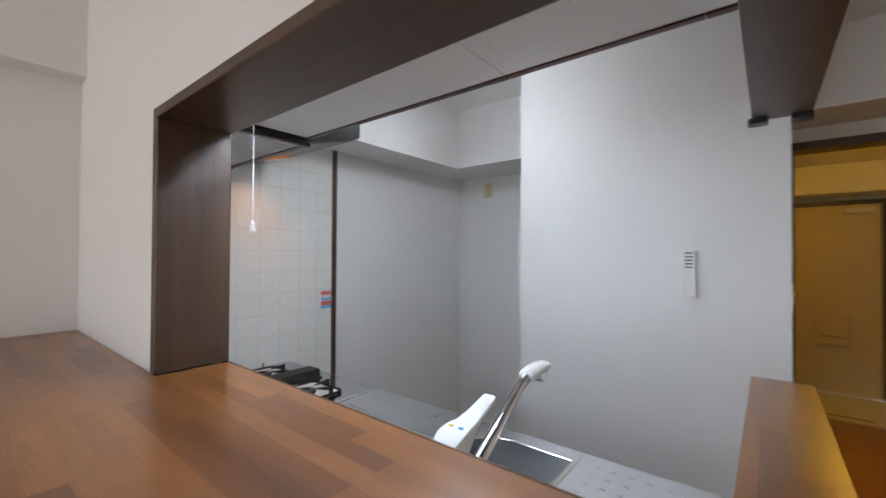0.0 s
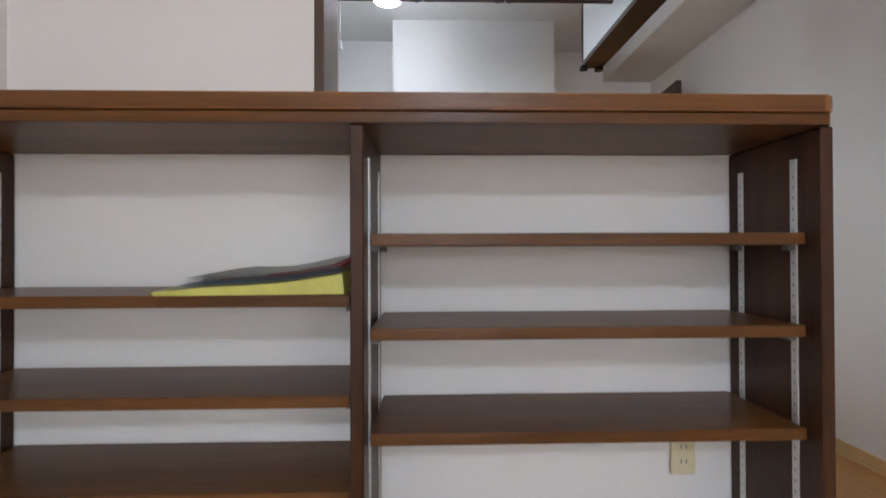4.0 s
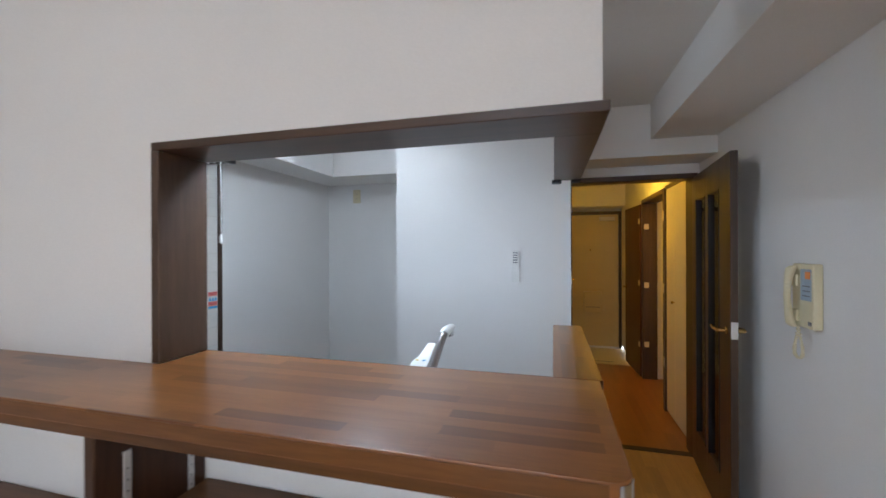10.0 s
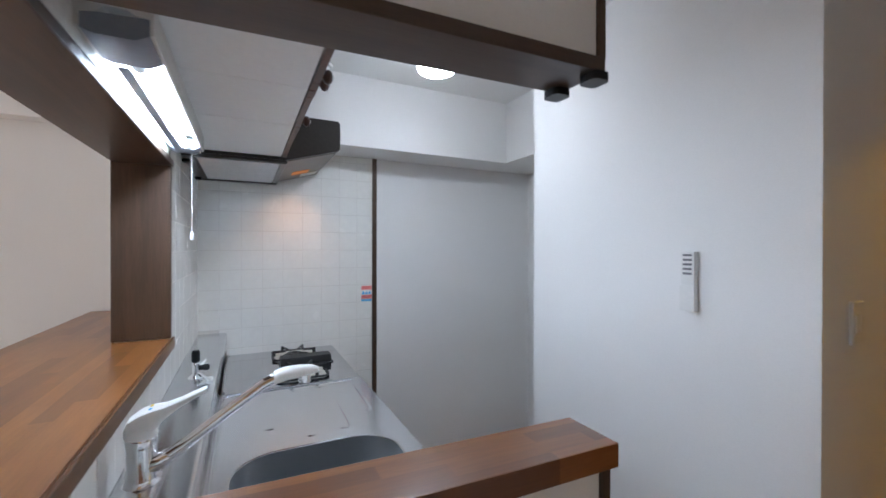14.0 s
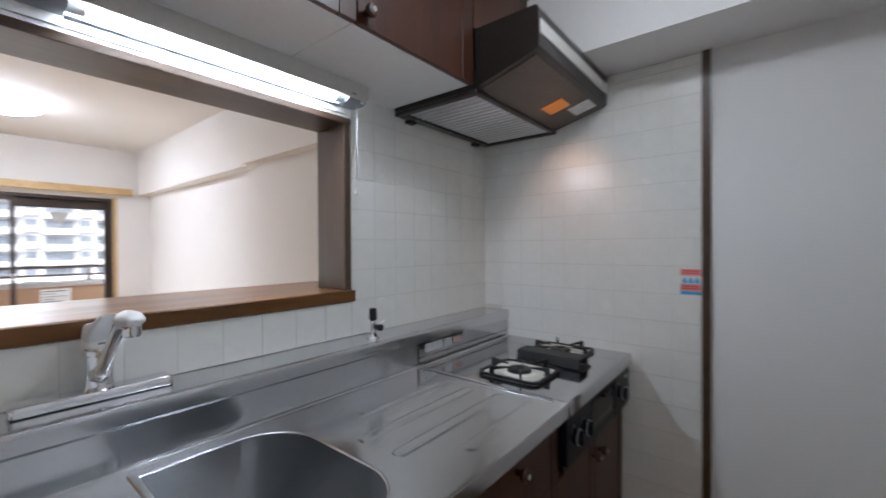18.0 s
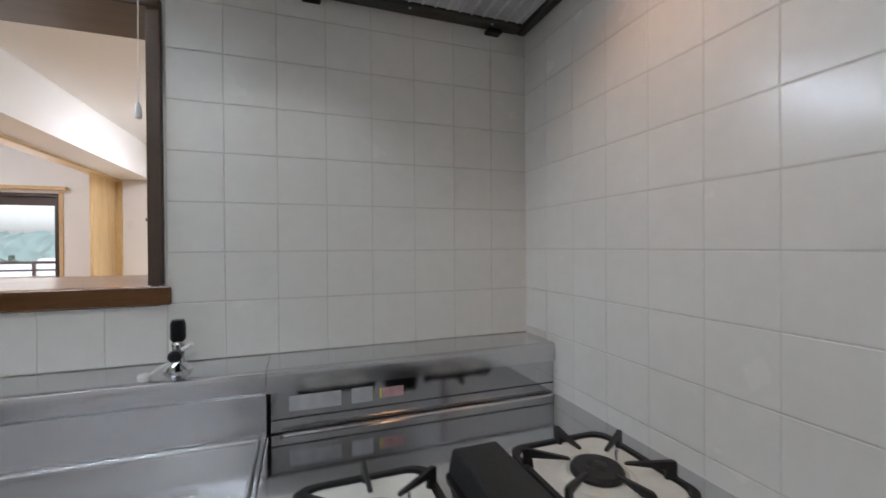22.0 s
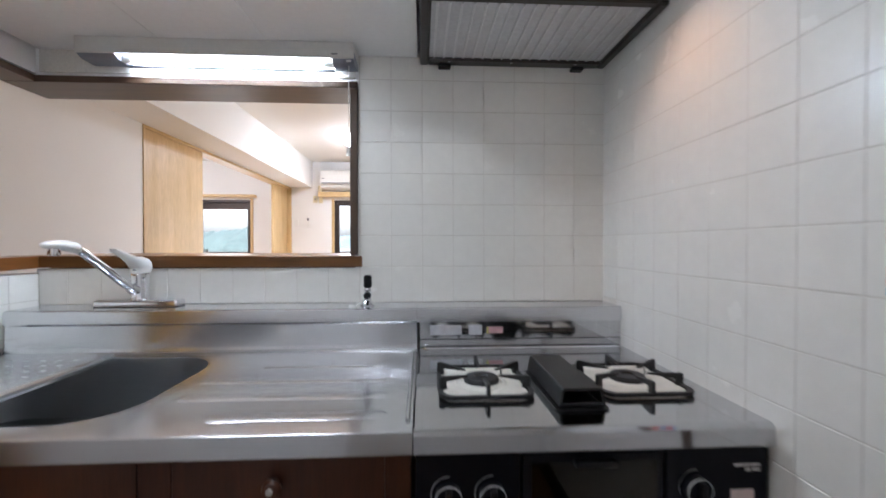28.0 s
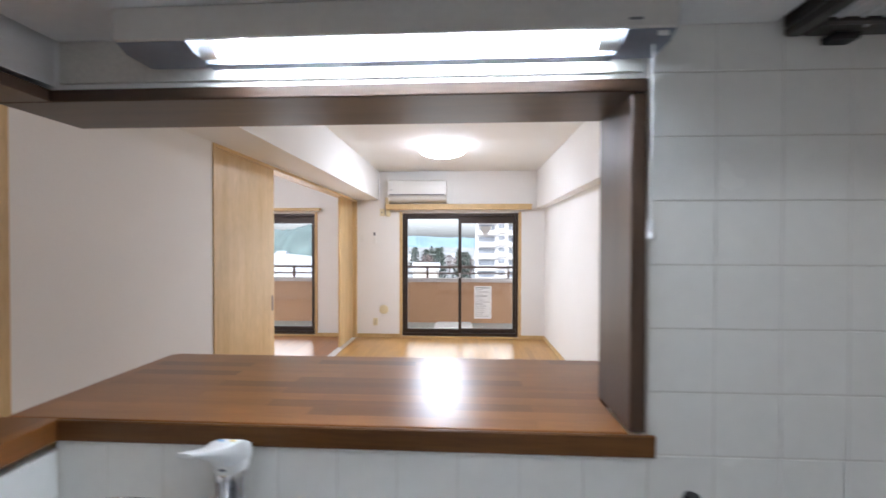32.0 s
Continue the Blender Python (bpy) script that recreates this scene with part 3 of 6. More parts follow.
# ---- open shelf under the bar ----
shelf = thing("open_shelf", (1.1, -0.28, 0), "brown wooden open shelf unit built under the bar counter, nearly empty", "shelf")
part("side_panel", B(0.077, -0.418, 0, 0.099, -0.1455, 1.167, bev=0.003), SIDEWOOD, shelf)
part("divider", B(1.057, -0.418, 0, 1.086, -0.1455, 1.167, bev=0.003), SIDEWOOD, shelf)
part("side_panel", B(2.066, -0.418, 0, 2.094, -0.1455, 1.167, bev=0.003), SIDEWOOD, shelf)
part("bottom_board", B(0.099, -0.395, 0.11, 1.057, -0.154, 0.138, bev=0.0015), SHELF, shelf)
part("bottom_board", B(1.086, -0.395, 0.11, 2.066, -0.154, 0.138, bev=0.0015), SHELF, shelf)
part("kick_board", B(0.099, -0.36, 0, 2.066, -0.345, 0.11), SIDEWOOD, shelf)
for x0, x1, zs in ((0.107, 1.050, (0.808, 0.590, 0.383)), (1.094, 2.058, (0.940, 0.734, 0.506))):
    for z in zs:
        part("shelf_board", B(x0, -0.388, z - 0.027, x1, -0.147, z, bev=0.003, seg=2), SHELF, shelf)
        for xa in (x0 - 0.004, x1 - 0.014):
            for ya in (-0.35, -0.19):
                part("shelf_clip", B(xa, ya - 0.008, z - 0.04, xa + 0.018, ya + 0.008, z - 0.0275), INKGREY, shelf)
for xs in (0.099, 1.0535, 1.086, 2.0625):
    for ya in (-0.352, -0.192):
        std = part("shelf_standard", B(xs, ya - 0.0085, 0.16, xs + 0.0035, ya + 0.0085, 1.11, bev=0.0006), ALU, shelf, "slotted silver shelf strip")
        xf = xs - 0.0003 if xs in (1.0535, 2.0625) else xs + 0.0003
        bm = bmesh.new()
        for k in range(37):
            box(bm, xf, ya - 0.0015, 0.168 + k * 0.025, xf + 0.0035, ya + 0.0015, 0.1735 + k * 0.025)
        tagged(part("slot_row", bm, INKGREY, std, "row of small dark slots"), kind="stuff")

# papers and a plastic bag on the upper shelf board
papers = thing("paper_pile", (0.86, -0.27, 0.808), "loose printed papers on a yellow-green plastic bag", "papers")
rnd = random.Random(4)
def pile_at(u, v, h, curl=0.0):
    """A place on the sagging pile: u along the shelf, v towards the wall, h the height in the pile."""
    fx, bx = 0.642 + u * 0.392, 0.712 + u * 0.334
    x, y = fx + (bx - fx) * v, -0.403 + 0.020 * u + 0.240 * v
    z = 0.8095 + h + 0.036 * max(0.0, u - 0.04) ** 1.25 + 0.026 * v + curl * (math.sin(u * 7 + v * 2) * 0.5 + 0.5) - 0.006 * math.sin(math.pi * min(1, max(0, u))) * v
    return Vector((min(x, 1.0535), min(y, -0.150), z))
def sheet(u0, u1, v0, v1, h, thick, curl, skew=0.0, n=9):
    bm = bmesh.new()
    grid = [[bm.verts.new(pile_at(u0 + (u1 - u0) * i / (n - 1) + skew * j / (n - 1), v0 + (v1 - v0) * j / (n - 1), h, curl)) for j in range(n)] for i in range(n)]
    for i in range(n - 1):
        for j in range(n - 1):
            bm.faces.new((grid[i][j], grid[i + 1][j], grid[i + 1][j + 1], grid[i][j + 1]))
    bmesh.ops.solidify(bm, geom=bm.faces[:], thickness=-thick)
    return bm
def filled_bag(u0, u1, v0, v1, h, curl, n=9):
    """The stuffed bag: its top follows the pile, its underside lies on the board."""
    bm = bmesh.new()
    top = [[pile_at(u0 + (u1 - u0) * i / (n - 1), v0 + (v1 - v0) * j / (n - 1), h, curl) for j in range(n)] for i in range(n)]
    rows = [[bm.verts.new(p) for p in r] for r in top]
    base = [[bm.verts.new((p.x + 0.004, p.y + 0.004, 0.8086)) for p in r] for r in top]
    for i in range(n - 1):
        for j in range(n - 1):
            bm.faces.new((rows[i][j], rows[i + 1][j], rows[i + 1][j + 1], rows[i][j + 1]))
            bm.faces.new((base[i][j], base[i][j + 1], base[i + 1][j + 1], base[i + 1][j]))
    for i in range(n - 1):
        bm.faces.new((rows[i][0], base[i][0], base[i + 1][0], rows[i + 1][0]))
        bm.faces.new((rows[i][-1], rows[i + 1][-1], base[i + 1][-1], base[i][-1]))
        bm.faces.new((rows[0][i], rows[0][i + 1], base[0][i + 1], base[0][i]))
        bm.faces.new((rows[-1][i], base[-1][i], base[-1][i + 1], rows[-1][i + 1]))
    return bm
part("plastic_bag", filled_bag(0.0, 1.0, -0.02, 0.98, 0.005, 0.006), LIME, papers, "stuffed yellow-green plastic bag")
part("plastic_bag", sheet(0.02, 1.0, -0.035, 0.55, 0.008, 0.0012, 0.005), CLEARBAG, papers, "milky clear plastic bag")
for k, (u0, u1, v0, v1, m, nm) in enumerate(((0.20, 1.0, 0.02, 0.93, PAPERSHEET, "paper_sheet"), (0.10, 0.97, 0.04, 0.95, SOFTBLUE, "leaflet"), (0.14, 0.99, 0.05, 0.96, PAPERSHEET, "paper_sheet"),
        (0.30, 1.0, 0.08, 0.94, REDP, "leaflet"), (0.12, 0.97, 0.07, 0.97, PAPERSHEET, "paper_sheet"), (0.55, 0.985, 0.10, 0.95, PINK, "leaflet"), (0.11, 0.93, 0.10, 1.0, NEWSPRINT, "newspaper_sheet"))):
    part(nm, sheet(u0, u1, v0, v1, 0.010 + k * 0.0022, 0.0027, 0.0055 + 0.0004 * k, rnd.uniform(-0.02, 0.02)), m, papers)
top = 0.010 + 6 * 0.0022 + 0.0004
part("print_band", sheet(0.50, 0.90, 0.055, 0.085, top - 0.010, 0.0006, 0.007), BLUE, papers, "blue printed band")
part("print_band", sheet(0.12, 0.44, 0.105, 0.118, top, 0.0004, 0.0079), INKGREY, papers, "dark printed line")
part("print_band", sheet(0.46, 0.92, 0.103, 0.124, top, 0.0004, 0.0079), INKGREY, papers, "dark printed line")
for k in range(11):
    u = 0.15 + 0.07 * k
    part("print_line", sheet(u, u + (0.014 if k in (0, 2) else 0.004), 0.18, rnd.uniform(0.55, 0.93), top, 0.0003, 0.0079, 0.0, 9), INKPALE, papers)

# ---- kitchen: base cabinets ----
def knob(parent, x, y, z):
    k = part("knob", lathe(bmesh.new(), (x, y, z), [(0.008, 0), (0.008, 0.012), (0.016, 0.016), (0.018, 0.024), (0.014, 0.031), (0.009, 0.033)], "y", 20), CABWOOD, parent, "brown knob with a pale button")
    part("button", lathe(bmesh.new(), (x, y + 0.033, z), [(0.0064, 0), (0.0064, 0.002), (0.0042, 0.0032)], "y", 16), MARKERGREY, k)


def front(name, parent, x0, x1, z0, z1, y, stiles=(0.062, 0.05), knob_at=None, flip=False):
    """A door or drawer front: upright stiles, a panel between them and a small reveal."""
    g = 0.002
    a, b = (stiles[1], stiles[0]) if not flip else stiles
    gz = 0.0009
    d = part(name, B(x0 + g + a, y - 0.018, z0 + gz, x1 - g - b, y - 0.002, z1 - gz, bev=0.0006), CABWOOD, parent)
    part("stile", B(x0 + g, y - 0.018, z0 + gz, x0 + g + a - 0.001, y, z1 - gz, bev=0.0012), CABWOOD, d)
    part("stile", B(x1 - g - b + 0.001, y - 0.018, z0 + gz, x1 - g, y, z1 - gz, bev=0.0012), CABWOOD, d)
    if knob_at:
        knob(d, knob_at[0], y, knob_at[1])
    return d


def cabinet(name, x0, x1, z0, z1, y0, y1, label, kick=True):
    c = thing(name, ((x0 + x1) / 2, (y0 + y1) / 2, 0 if kick else z0), label, "cabinet", "kitchen cabinets")
    part("body", B(x0 + 0.001, y0, z0, x1 - 0.001, y1 - 0.02, z1), CABWOOD, c)
    if kick:
        part("kick_board", B(x0 + 0.001, y0 + 0.1, 0, x1 - 0.001, y1 - 0.08, z0), BASEB, c)
    return c


cab = cabinet("sink_cabinet", 1.197, 1.995, 0.10, 0.715, 0.01, 0.705, "dark reddish-brown sink base cabinet with round knobs")
part("side_panel", B(1.198, 0.01, 0.715, 1.214, 0.685, 0.885), CABWOOD, cab)
part("front_rail", B(1.214, 0.675, 0.715, 1.995, 0.685, 0.885), CABWOOD, cab)
front("door", cab, 1.197, 1.529, 0.11, 0.880, 0.705, (0.064, 0.0), (1.503, 0.83))
front("door", cab, 1.529, 1.992, 0.11, 0.880, 0.705, (0.0, 0.064), (1.562, 0.83))
cab = cabinet("drawer_cabinet", 0.695, 1.197, 0.10, 0.885, 0.01, 0.705, "dark reddish-brown kitchen drawer cabinet with round knobs")
for z0, z1 in ((0.699, 0.880), (0.518, 0.697), (0.11, 0.516)):
    front("drawer", cab, 0.695, 1.197, z0, z1, 0.705, (0.060, 0.05), (0.947, (z0 + z1) / 2 + (0.04 if z0 > 0.6 else 0.044)))
cab = cabinet("stove_cabinet", 0.012, 0.690, 0.10, 0.715, 0.01, 0.700, "dark reddish-brown cabinet under the gas stove")
front("door", cab, 0.360, 0.690, 0.11, 0.688, 0.700, (0.048, 0.048), (0.385, 0.64))
front("door", cab, 0.014, 0.360, 0.11, 0.688, 0.700, (0.048, 0.048), (0.320, 0.64))

# worktop with the sink
SX0, SX1, SY0, SY1 = 1.275, 1.955, 0.205, 0.672
worktop = thing("worktop", (1.35, 0.4, 0.885), "brushed stainless steel worktop with a raised back ledge", "worktop")
hole = rrect(SX0, SY0, SX1, SY1, 0.13, 10)
cxy = ((SX0 + SX1) / 2, (SY0 + SY1) / 2)
def to_rect(p, x0, y0, x1, y1):
    dx, dy = p[0] - cxy[0], p[1] - cxy[1]
    s = min(((x1 if dx > 0 else x0) - cxy[0]) / dx if abs(dx) > 1e-9 else 9, ((y1 if dy > 0 else y0) - cxy[1]) / dy if abs(dy) > 1e-9 else 9)
    return (cxy[0] + dx * s, cxy[1] + dy * s)
bm = bmesh.new()
RX0, RX1, RY0, RY1 = 1.225, 1.985, 0.15, 0.725
outer = [to_rect(p, RX0, RY0, RX1, RY1) for p in hole]
for cx, cy in ((RX0, RY0), (RX1, RY0), (RX1, RY1), (RX0, RY1)):
    k = min(range(len(outer)), key=lambda i: (outer[i][0] - cx) ** 2 + (outer[i][1] - cy) ** 2)
    outer[k] = (cx, cy)
rim = [(cxy[0] + (p[0] - cxy[0]) * 1.018, cxy[1] + (p[1] - cxy[1]) * 1.025) for p in hole]
loft(bm, [[(*p, 0.93) for p in outer], [(*p, 0.93) for p in rim], [(*p, 0.927) for p in hole]], False, False)
part("sink_surround", bm, STEEL, worktop)
part("slab", B(0.694, 0.15, 0.905, RX0, 0.725, 0.93), STEEL, worktop)
lip = [(0.725, 0.93), (0.7338, 0.93), (0.7355, 0.9292), (0.7365, 0.9272), (0.737, 0.889), (0.733, 0.885), (0.715, 0.885), (0.715, 0.905), (0.725, 0.905)]
part("front_lip", prism(bmesh.new(), lip, "x", 0.694, 1.999), STEEL, worktop)
led = [(0.004, 1.062), (0.140, 1.062), (0.147, 1.058), (0.149, 1.05), (0.149, 1.020), (0.142, 1.012), (0.142, 0.945), (0.150, 0.932), (0.150, 0.91), (0.004, 0.91)]
part("back_ledge", prism(bmesh.new(), led, "x", 0.693, 1.975), STEEL, worktop)
part("side_trim", B(1.975, 0.15, 0.91, 1.999, 0.725, 0.938, bev=0.003), STEEL, worktop)
bm = bmesh.new()
loft(bm, [[(cxy[0] + (p[0] - cxy[0]) * k, cxy[1] + (p[1] - cxy[1]) * k, z) for p in hole] for k, z in ((1.0, 0.927), (0.995, 0.90), (0.985, 0.80), (0.955, 0.755), (0.90, 0.742), (0.12, 0.735))], False, True)
part("basin", bm, BASIN, worktop, "satin steel sink basin")
for y, xa, xb in ((0.318, 0.775, 1.12), (0.440, 0.762, 1.225), (0.550, 0.752, 1.215), (0.658, 0.745, 1.10)):
    bm = bmesh.new()
    loft(bm, [[(xx, y + yy, 0.9298 + h) for xx, yy in rrect(xa + d, -0.022 + d, xb - d, 0.022 - d, 0.020 - d, 5)] for d, h in ((0.0, 0.0), (0.003, 0.0008), (0.008, 0.0018), (0.013, 0.0022))], False, True)
    part("drain_rib", bm, STEEL, worktop, "pressed drainer rib")
part("edge_bead", tube(bmesh.new(), [(0.706, 0.160, 0.931), (1.20, 0.158, 0.931), (1.58, 0.160, 0.930)], 0.004, 10), STEEL, worktop, "raised bead along the back ledge")
part("edge_bead", tube(bmesh.new(), [(0.706, 0.165, 0.931), (0.704, 0.42, 0.932), (0.704, 0.69, 0.931)], 0.005, 10), STEEL, worktop, "raised bead beside the stove")
plate = thing("sink_drainer", (1.78, 0.46, 0.93), "perforated stainless drainer plate laid across the sink", "drainer")
bm = bmesh.new()
loft(bm, [[(*p, z) for p in rrect(1.60 + d, 0.205 + d, 1.965 - d, 0.715 - d, 0.02, 4)] for d, z in ((0.0, 0.932), (0.0, 0.9385), (0.004, 0.9405))])
part("plate", bm, STEEL, plate)
part("edge_roll", tube(bmesh.new(), [(1.602, 0.215, 0.934), (1.602, 0.70, 0.934)], 0.011, 14), STEEL, plate)
for i in range(7):
    for j in range(9):
        part("slot", prism(bmesh.new(), rrect(1.652 + i * 0.043, 0.268 + j * 0.048, 1.668 + i * 0.043, 0.275 + j * 0.048, 0.0033, 3), "z", 0.9402, 0.9409), BASIN, plate)

# mixer tap on the ledge
TX, TY = 1.620, 0.061
tap = thing("kitchen_tap", (TX, TY, 1.062), "chrome single-lever kitchen tap with white plastic lever and spout head", "tap")
bm = bmesh.new()
loft(bm, [[(TX + 0.002 + p[0] * k, TY + p[1] * w, z) for p in rrect(-0.135, -0.026, 0.135, 0.026, 0.008, 5)] for k, w, z in ((0.985, 0.95, 1.0645), (1.0, 1.0, 1.067), (1.0, 1.0, 1.078), (0.99, 0.95, 1.083), (0.97, 0.86, 1.0855))])
part("base_plate", bm, CHROME, tap)
part("base_gasket", B(TX - 0.131, TY - 0.0245, 1.0622, TX + 0.135, TY + 0.0245, 1.0645), BLACKM, tap)
part("column", lathe(bmesh.new(), (TX, TY, 1.085), [(0.031, 0), (0.028, 0.004), (0.0255, 0.010), (0.0255, 0.070), (0.0272, 0.074), (0.0272, 0.086), (0.025, 0.090)], "z", 32), CHROME, tap)
part("spout_joint", tube(bmesh.new(), [(TX + 0.002, TY + 0.012, 1.118), (TX + 0.004, TY + 0.034, 1.124), (TX + 0.004, TY + 0.046, 1.131)], [0.0185, 0.0175, 0.014], 20), CHROME, tap)
part("spout_nut", lathe(bmesh.new(), (TX + 0.003, TY + 0.030, 1.104), [(0.007, 0), (0.010, 0.003), (0.010, 0.014), (0.008, 0.018)], "z", 14), CHROME, tap)
lev = [(-0.024, 1.189, 0.017, 0.010, 0.010), (-0.020, 1.193, 0.025, 0.018, 0.018), (0.0, 1.200, 0.0285, 0.026, 0.024), (0.020, 1.209, 0.0265, 0.026, 0.021), (0.040, 1.221, 0.0215, 0.015, 0.010), (0.065, 1.233, 0.0180, 0.009, 0.006), (0.090, 1.244, 0.0158, 0.006, 0.005), (0.108, 1.252, 0.0145, 0.0045, 0.004), (0.112, 1.254, 0.011, 0.003, 0.003)]
bm = bmesh.new()
def wedge(y, z, w, lo, hi):
    """A lever's cross cut: flat on top, rounded below."""
    out = []
    for i in range(20):
        a = 2 * math.pi * i / 20
        c, q = math.cos(a), math.sin(a)
        out.append((TX + y * 0.05 + math.copysign(abs(c) ** 0.6, c) * w, TY + y, z + (hi * min(1.0, q * 1.6) if q > 0 else lo * q)))
    return out
loft(bm, [wedge(*row) for row in lev])
part("lever", bm, WHITEP, tap, "white plastic wedge lever")
part("lever_skirt", lathe(bmesh.new(), (TX, TY, 1.1752), [(0.0265, 0), (0.0285, 0.004), (0.0285, 0.016), (0.024, 0.026)], "z", 32), WHITEP, tap, "white plastic lever hub")
for dx, m in ((-0.010, YELLOWP), (0.010, BLUE)):
    part("marking", B(TX + dx - 0.004, TY + 0.014, 1.2268, TX + dx + 0.004, TY + 0.019, 1.2302), m, tap, "small coloured marking")
sp = [Vector((TX + 0.004, TY + 0.044, 1.130)), Vector((TX + 0.005, TY + 0.075, 1.149)), Vector((TX + 0.007, TY + 0.150, 1.202)), Vector((TX + 0.009, TY + 0.215, 1.246)), Vector((TX + 0.010, TY + 0.232, 1.255)), Vector((TX + 0.010, TY + 0.250, 1.260))]
part("spout", tube(bmesh.new(), sp, [0.0125, 0.0122, 0.0118, 0.0118, 0.0122, 0.0122], 20), CHROME, tap)
bm = bmesh.new()
hd = [(0.238, 1.2570, 0.0135, 0.0130), (0.243, 1.2600, 0.0165, 0.0150), (0.264, 1.2650, 0.0185, 0.0150), (0.292, 1.2680, 0.0190, 0.0135), (0.317, 1.2685, 0.0165, 0.0105), (0.329, 1.2675, 0.0115, 0.0075), (0.333, 1.2665, 0.005, 0.004)]
loft(bm, [[(TX + 0.009 + (y - 0.236) * 0.06 + math.cos(a) * w, TY + y, z + math.sin(a) * h) for a in [2 * math.pi * i / 20 for i in range(20)]] for y, z, w, h in hd])
part("spout_head", bm, WHITEP, tap, "white plastic spout head")
part("aerator", lathe(bmesh.new(), (TX + 0.013, TY + 0.302, 1.2585), [(0.0135, 0), (0.0135, 0.014), (0.011, 0.019)], "-z", 20), CHROME, tap)
part("marking", B(TX - 0.006, TY + 0.0283, 1.184, TX + 0.006, TY + 0.0292, 1.188), INKGREY, tap)

# gas cock on the ledge
cock = thing("gas_cock", (0.861, 0.08, 1.062), "chrome gas cock with black handle and white plug", "gas cock")
part("body", lathe(bmesh.new(), (0.861, 0.08, 1.062), [(0.026, 0), (0.026, 0.004), (0.020, 0.012), (0.012, 0.018), (0.011, 0.05), (0.013, 0.055), (0.010, 0.06)], "z", 24), CHROME, cock)
part("handle", lathe(bmesh.new(), (0.861, 0.08, 1.122), [(0.010, 0), (0.014, 0.006), (0.014, 0.036), (0.011, 0.044)], "z", 18), BLACKM, cock, "black handle")
part("nozzle", lathe(bmesh.new(), (0.858, 0.084, 1.100), [(0.009, 0), (0.010, 0.02), (0.012, 0.024), (0.012, 0.036), (0.008, 0.040)], "y", 16), BLACKM, cock, "black outlet nozzle")
part("plug_arm", tube(bmesh.new(), [(0.850, 0.095, 1.108), (0.838, 0.105, 1.114), (0.830, 0.11, 1.122)], 0.004, 8), WHITEP, cock)
bm = bmesh.new()
tube(bm, [(0.872, 0.09, 1.085), (0.886, 0.105, 1.078), (0.896, 0.118, 1.070), (0.902, 0.126, 1.068)], 0.003, 8)
lathe(bm, (0.905, 0.128, 1.0625), [(0.011, 0), (0.011, 0.008), (0.008, 0.012)], "z", 14)
part("plug", bm, WHITEP, cock, "white rubber plug")

# ---- gas stove ----
stove = thing("gas_stove", (0.35, 0.4, 0.715), "built-in two-burner gas stove with grill, black front panel", "stove")
part("top_plate", B(0.006, 0.15, 0.905, 0.692, 0.728, 0.931, bev=0.004, seg=2), STOVETOP, stove)
part("front_lip", prism(bmesh.new(), [(0.722, 0.931), (0.732, 0.929), (0.738, 0.922), (0.740, 0.890), (0.736, 0.886), (0.715, 0.886), (0.715, 0.912)], "x", 0.004, 0.692), STOVETOP, stove)
part("back_ledge", prism(bmesh.new(), [(0.004, 1.062), (0.140, 1.062), (0.147, 1.058), (0.149, 1.05), (0.149, 1.016), (0.004, 1.016)], "x", 0.004, 0.692), STEEL, stove)
part("back_plate", B(0.008, 0.10, 0.93, 0.684, 0.142, 1.016), STOVETOP, stove)
part("back_seam", B(0.010, 0.1421, 0.957, 0.684, 0.1432, 0.9595), BLACKM, stove)
part("raised_rim", tube(bmesh.new(), [(0.665, 0.165, 0.9315), (0.66, 0.160, 0.9315), (0.35, 0.158, 0.9315), (0.03, 0.158, 0.9315), (0.022, 0.165, 0.9315)], 0.004, 8), STEEL, stove)
for x0, x1, z0, z1, m in ((0.545, 0.650, 0.972, 1.004, FADED), (0.478, 0.523, 0.972, 1.004, FADED), (0.408, 0.456, 0.976, 0.998, FADEDPINK), (0.457, 0.462, 0.976, 0.998, LIME)):
    part("label", B(x0, 0.1421, z0, x1, 0.1426, z1), m, stove, "small safety sticker")


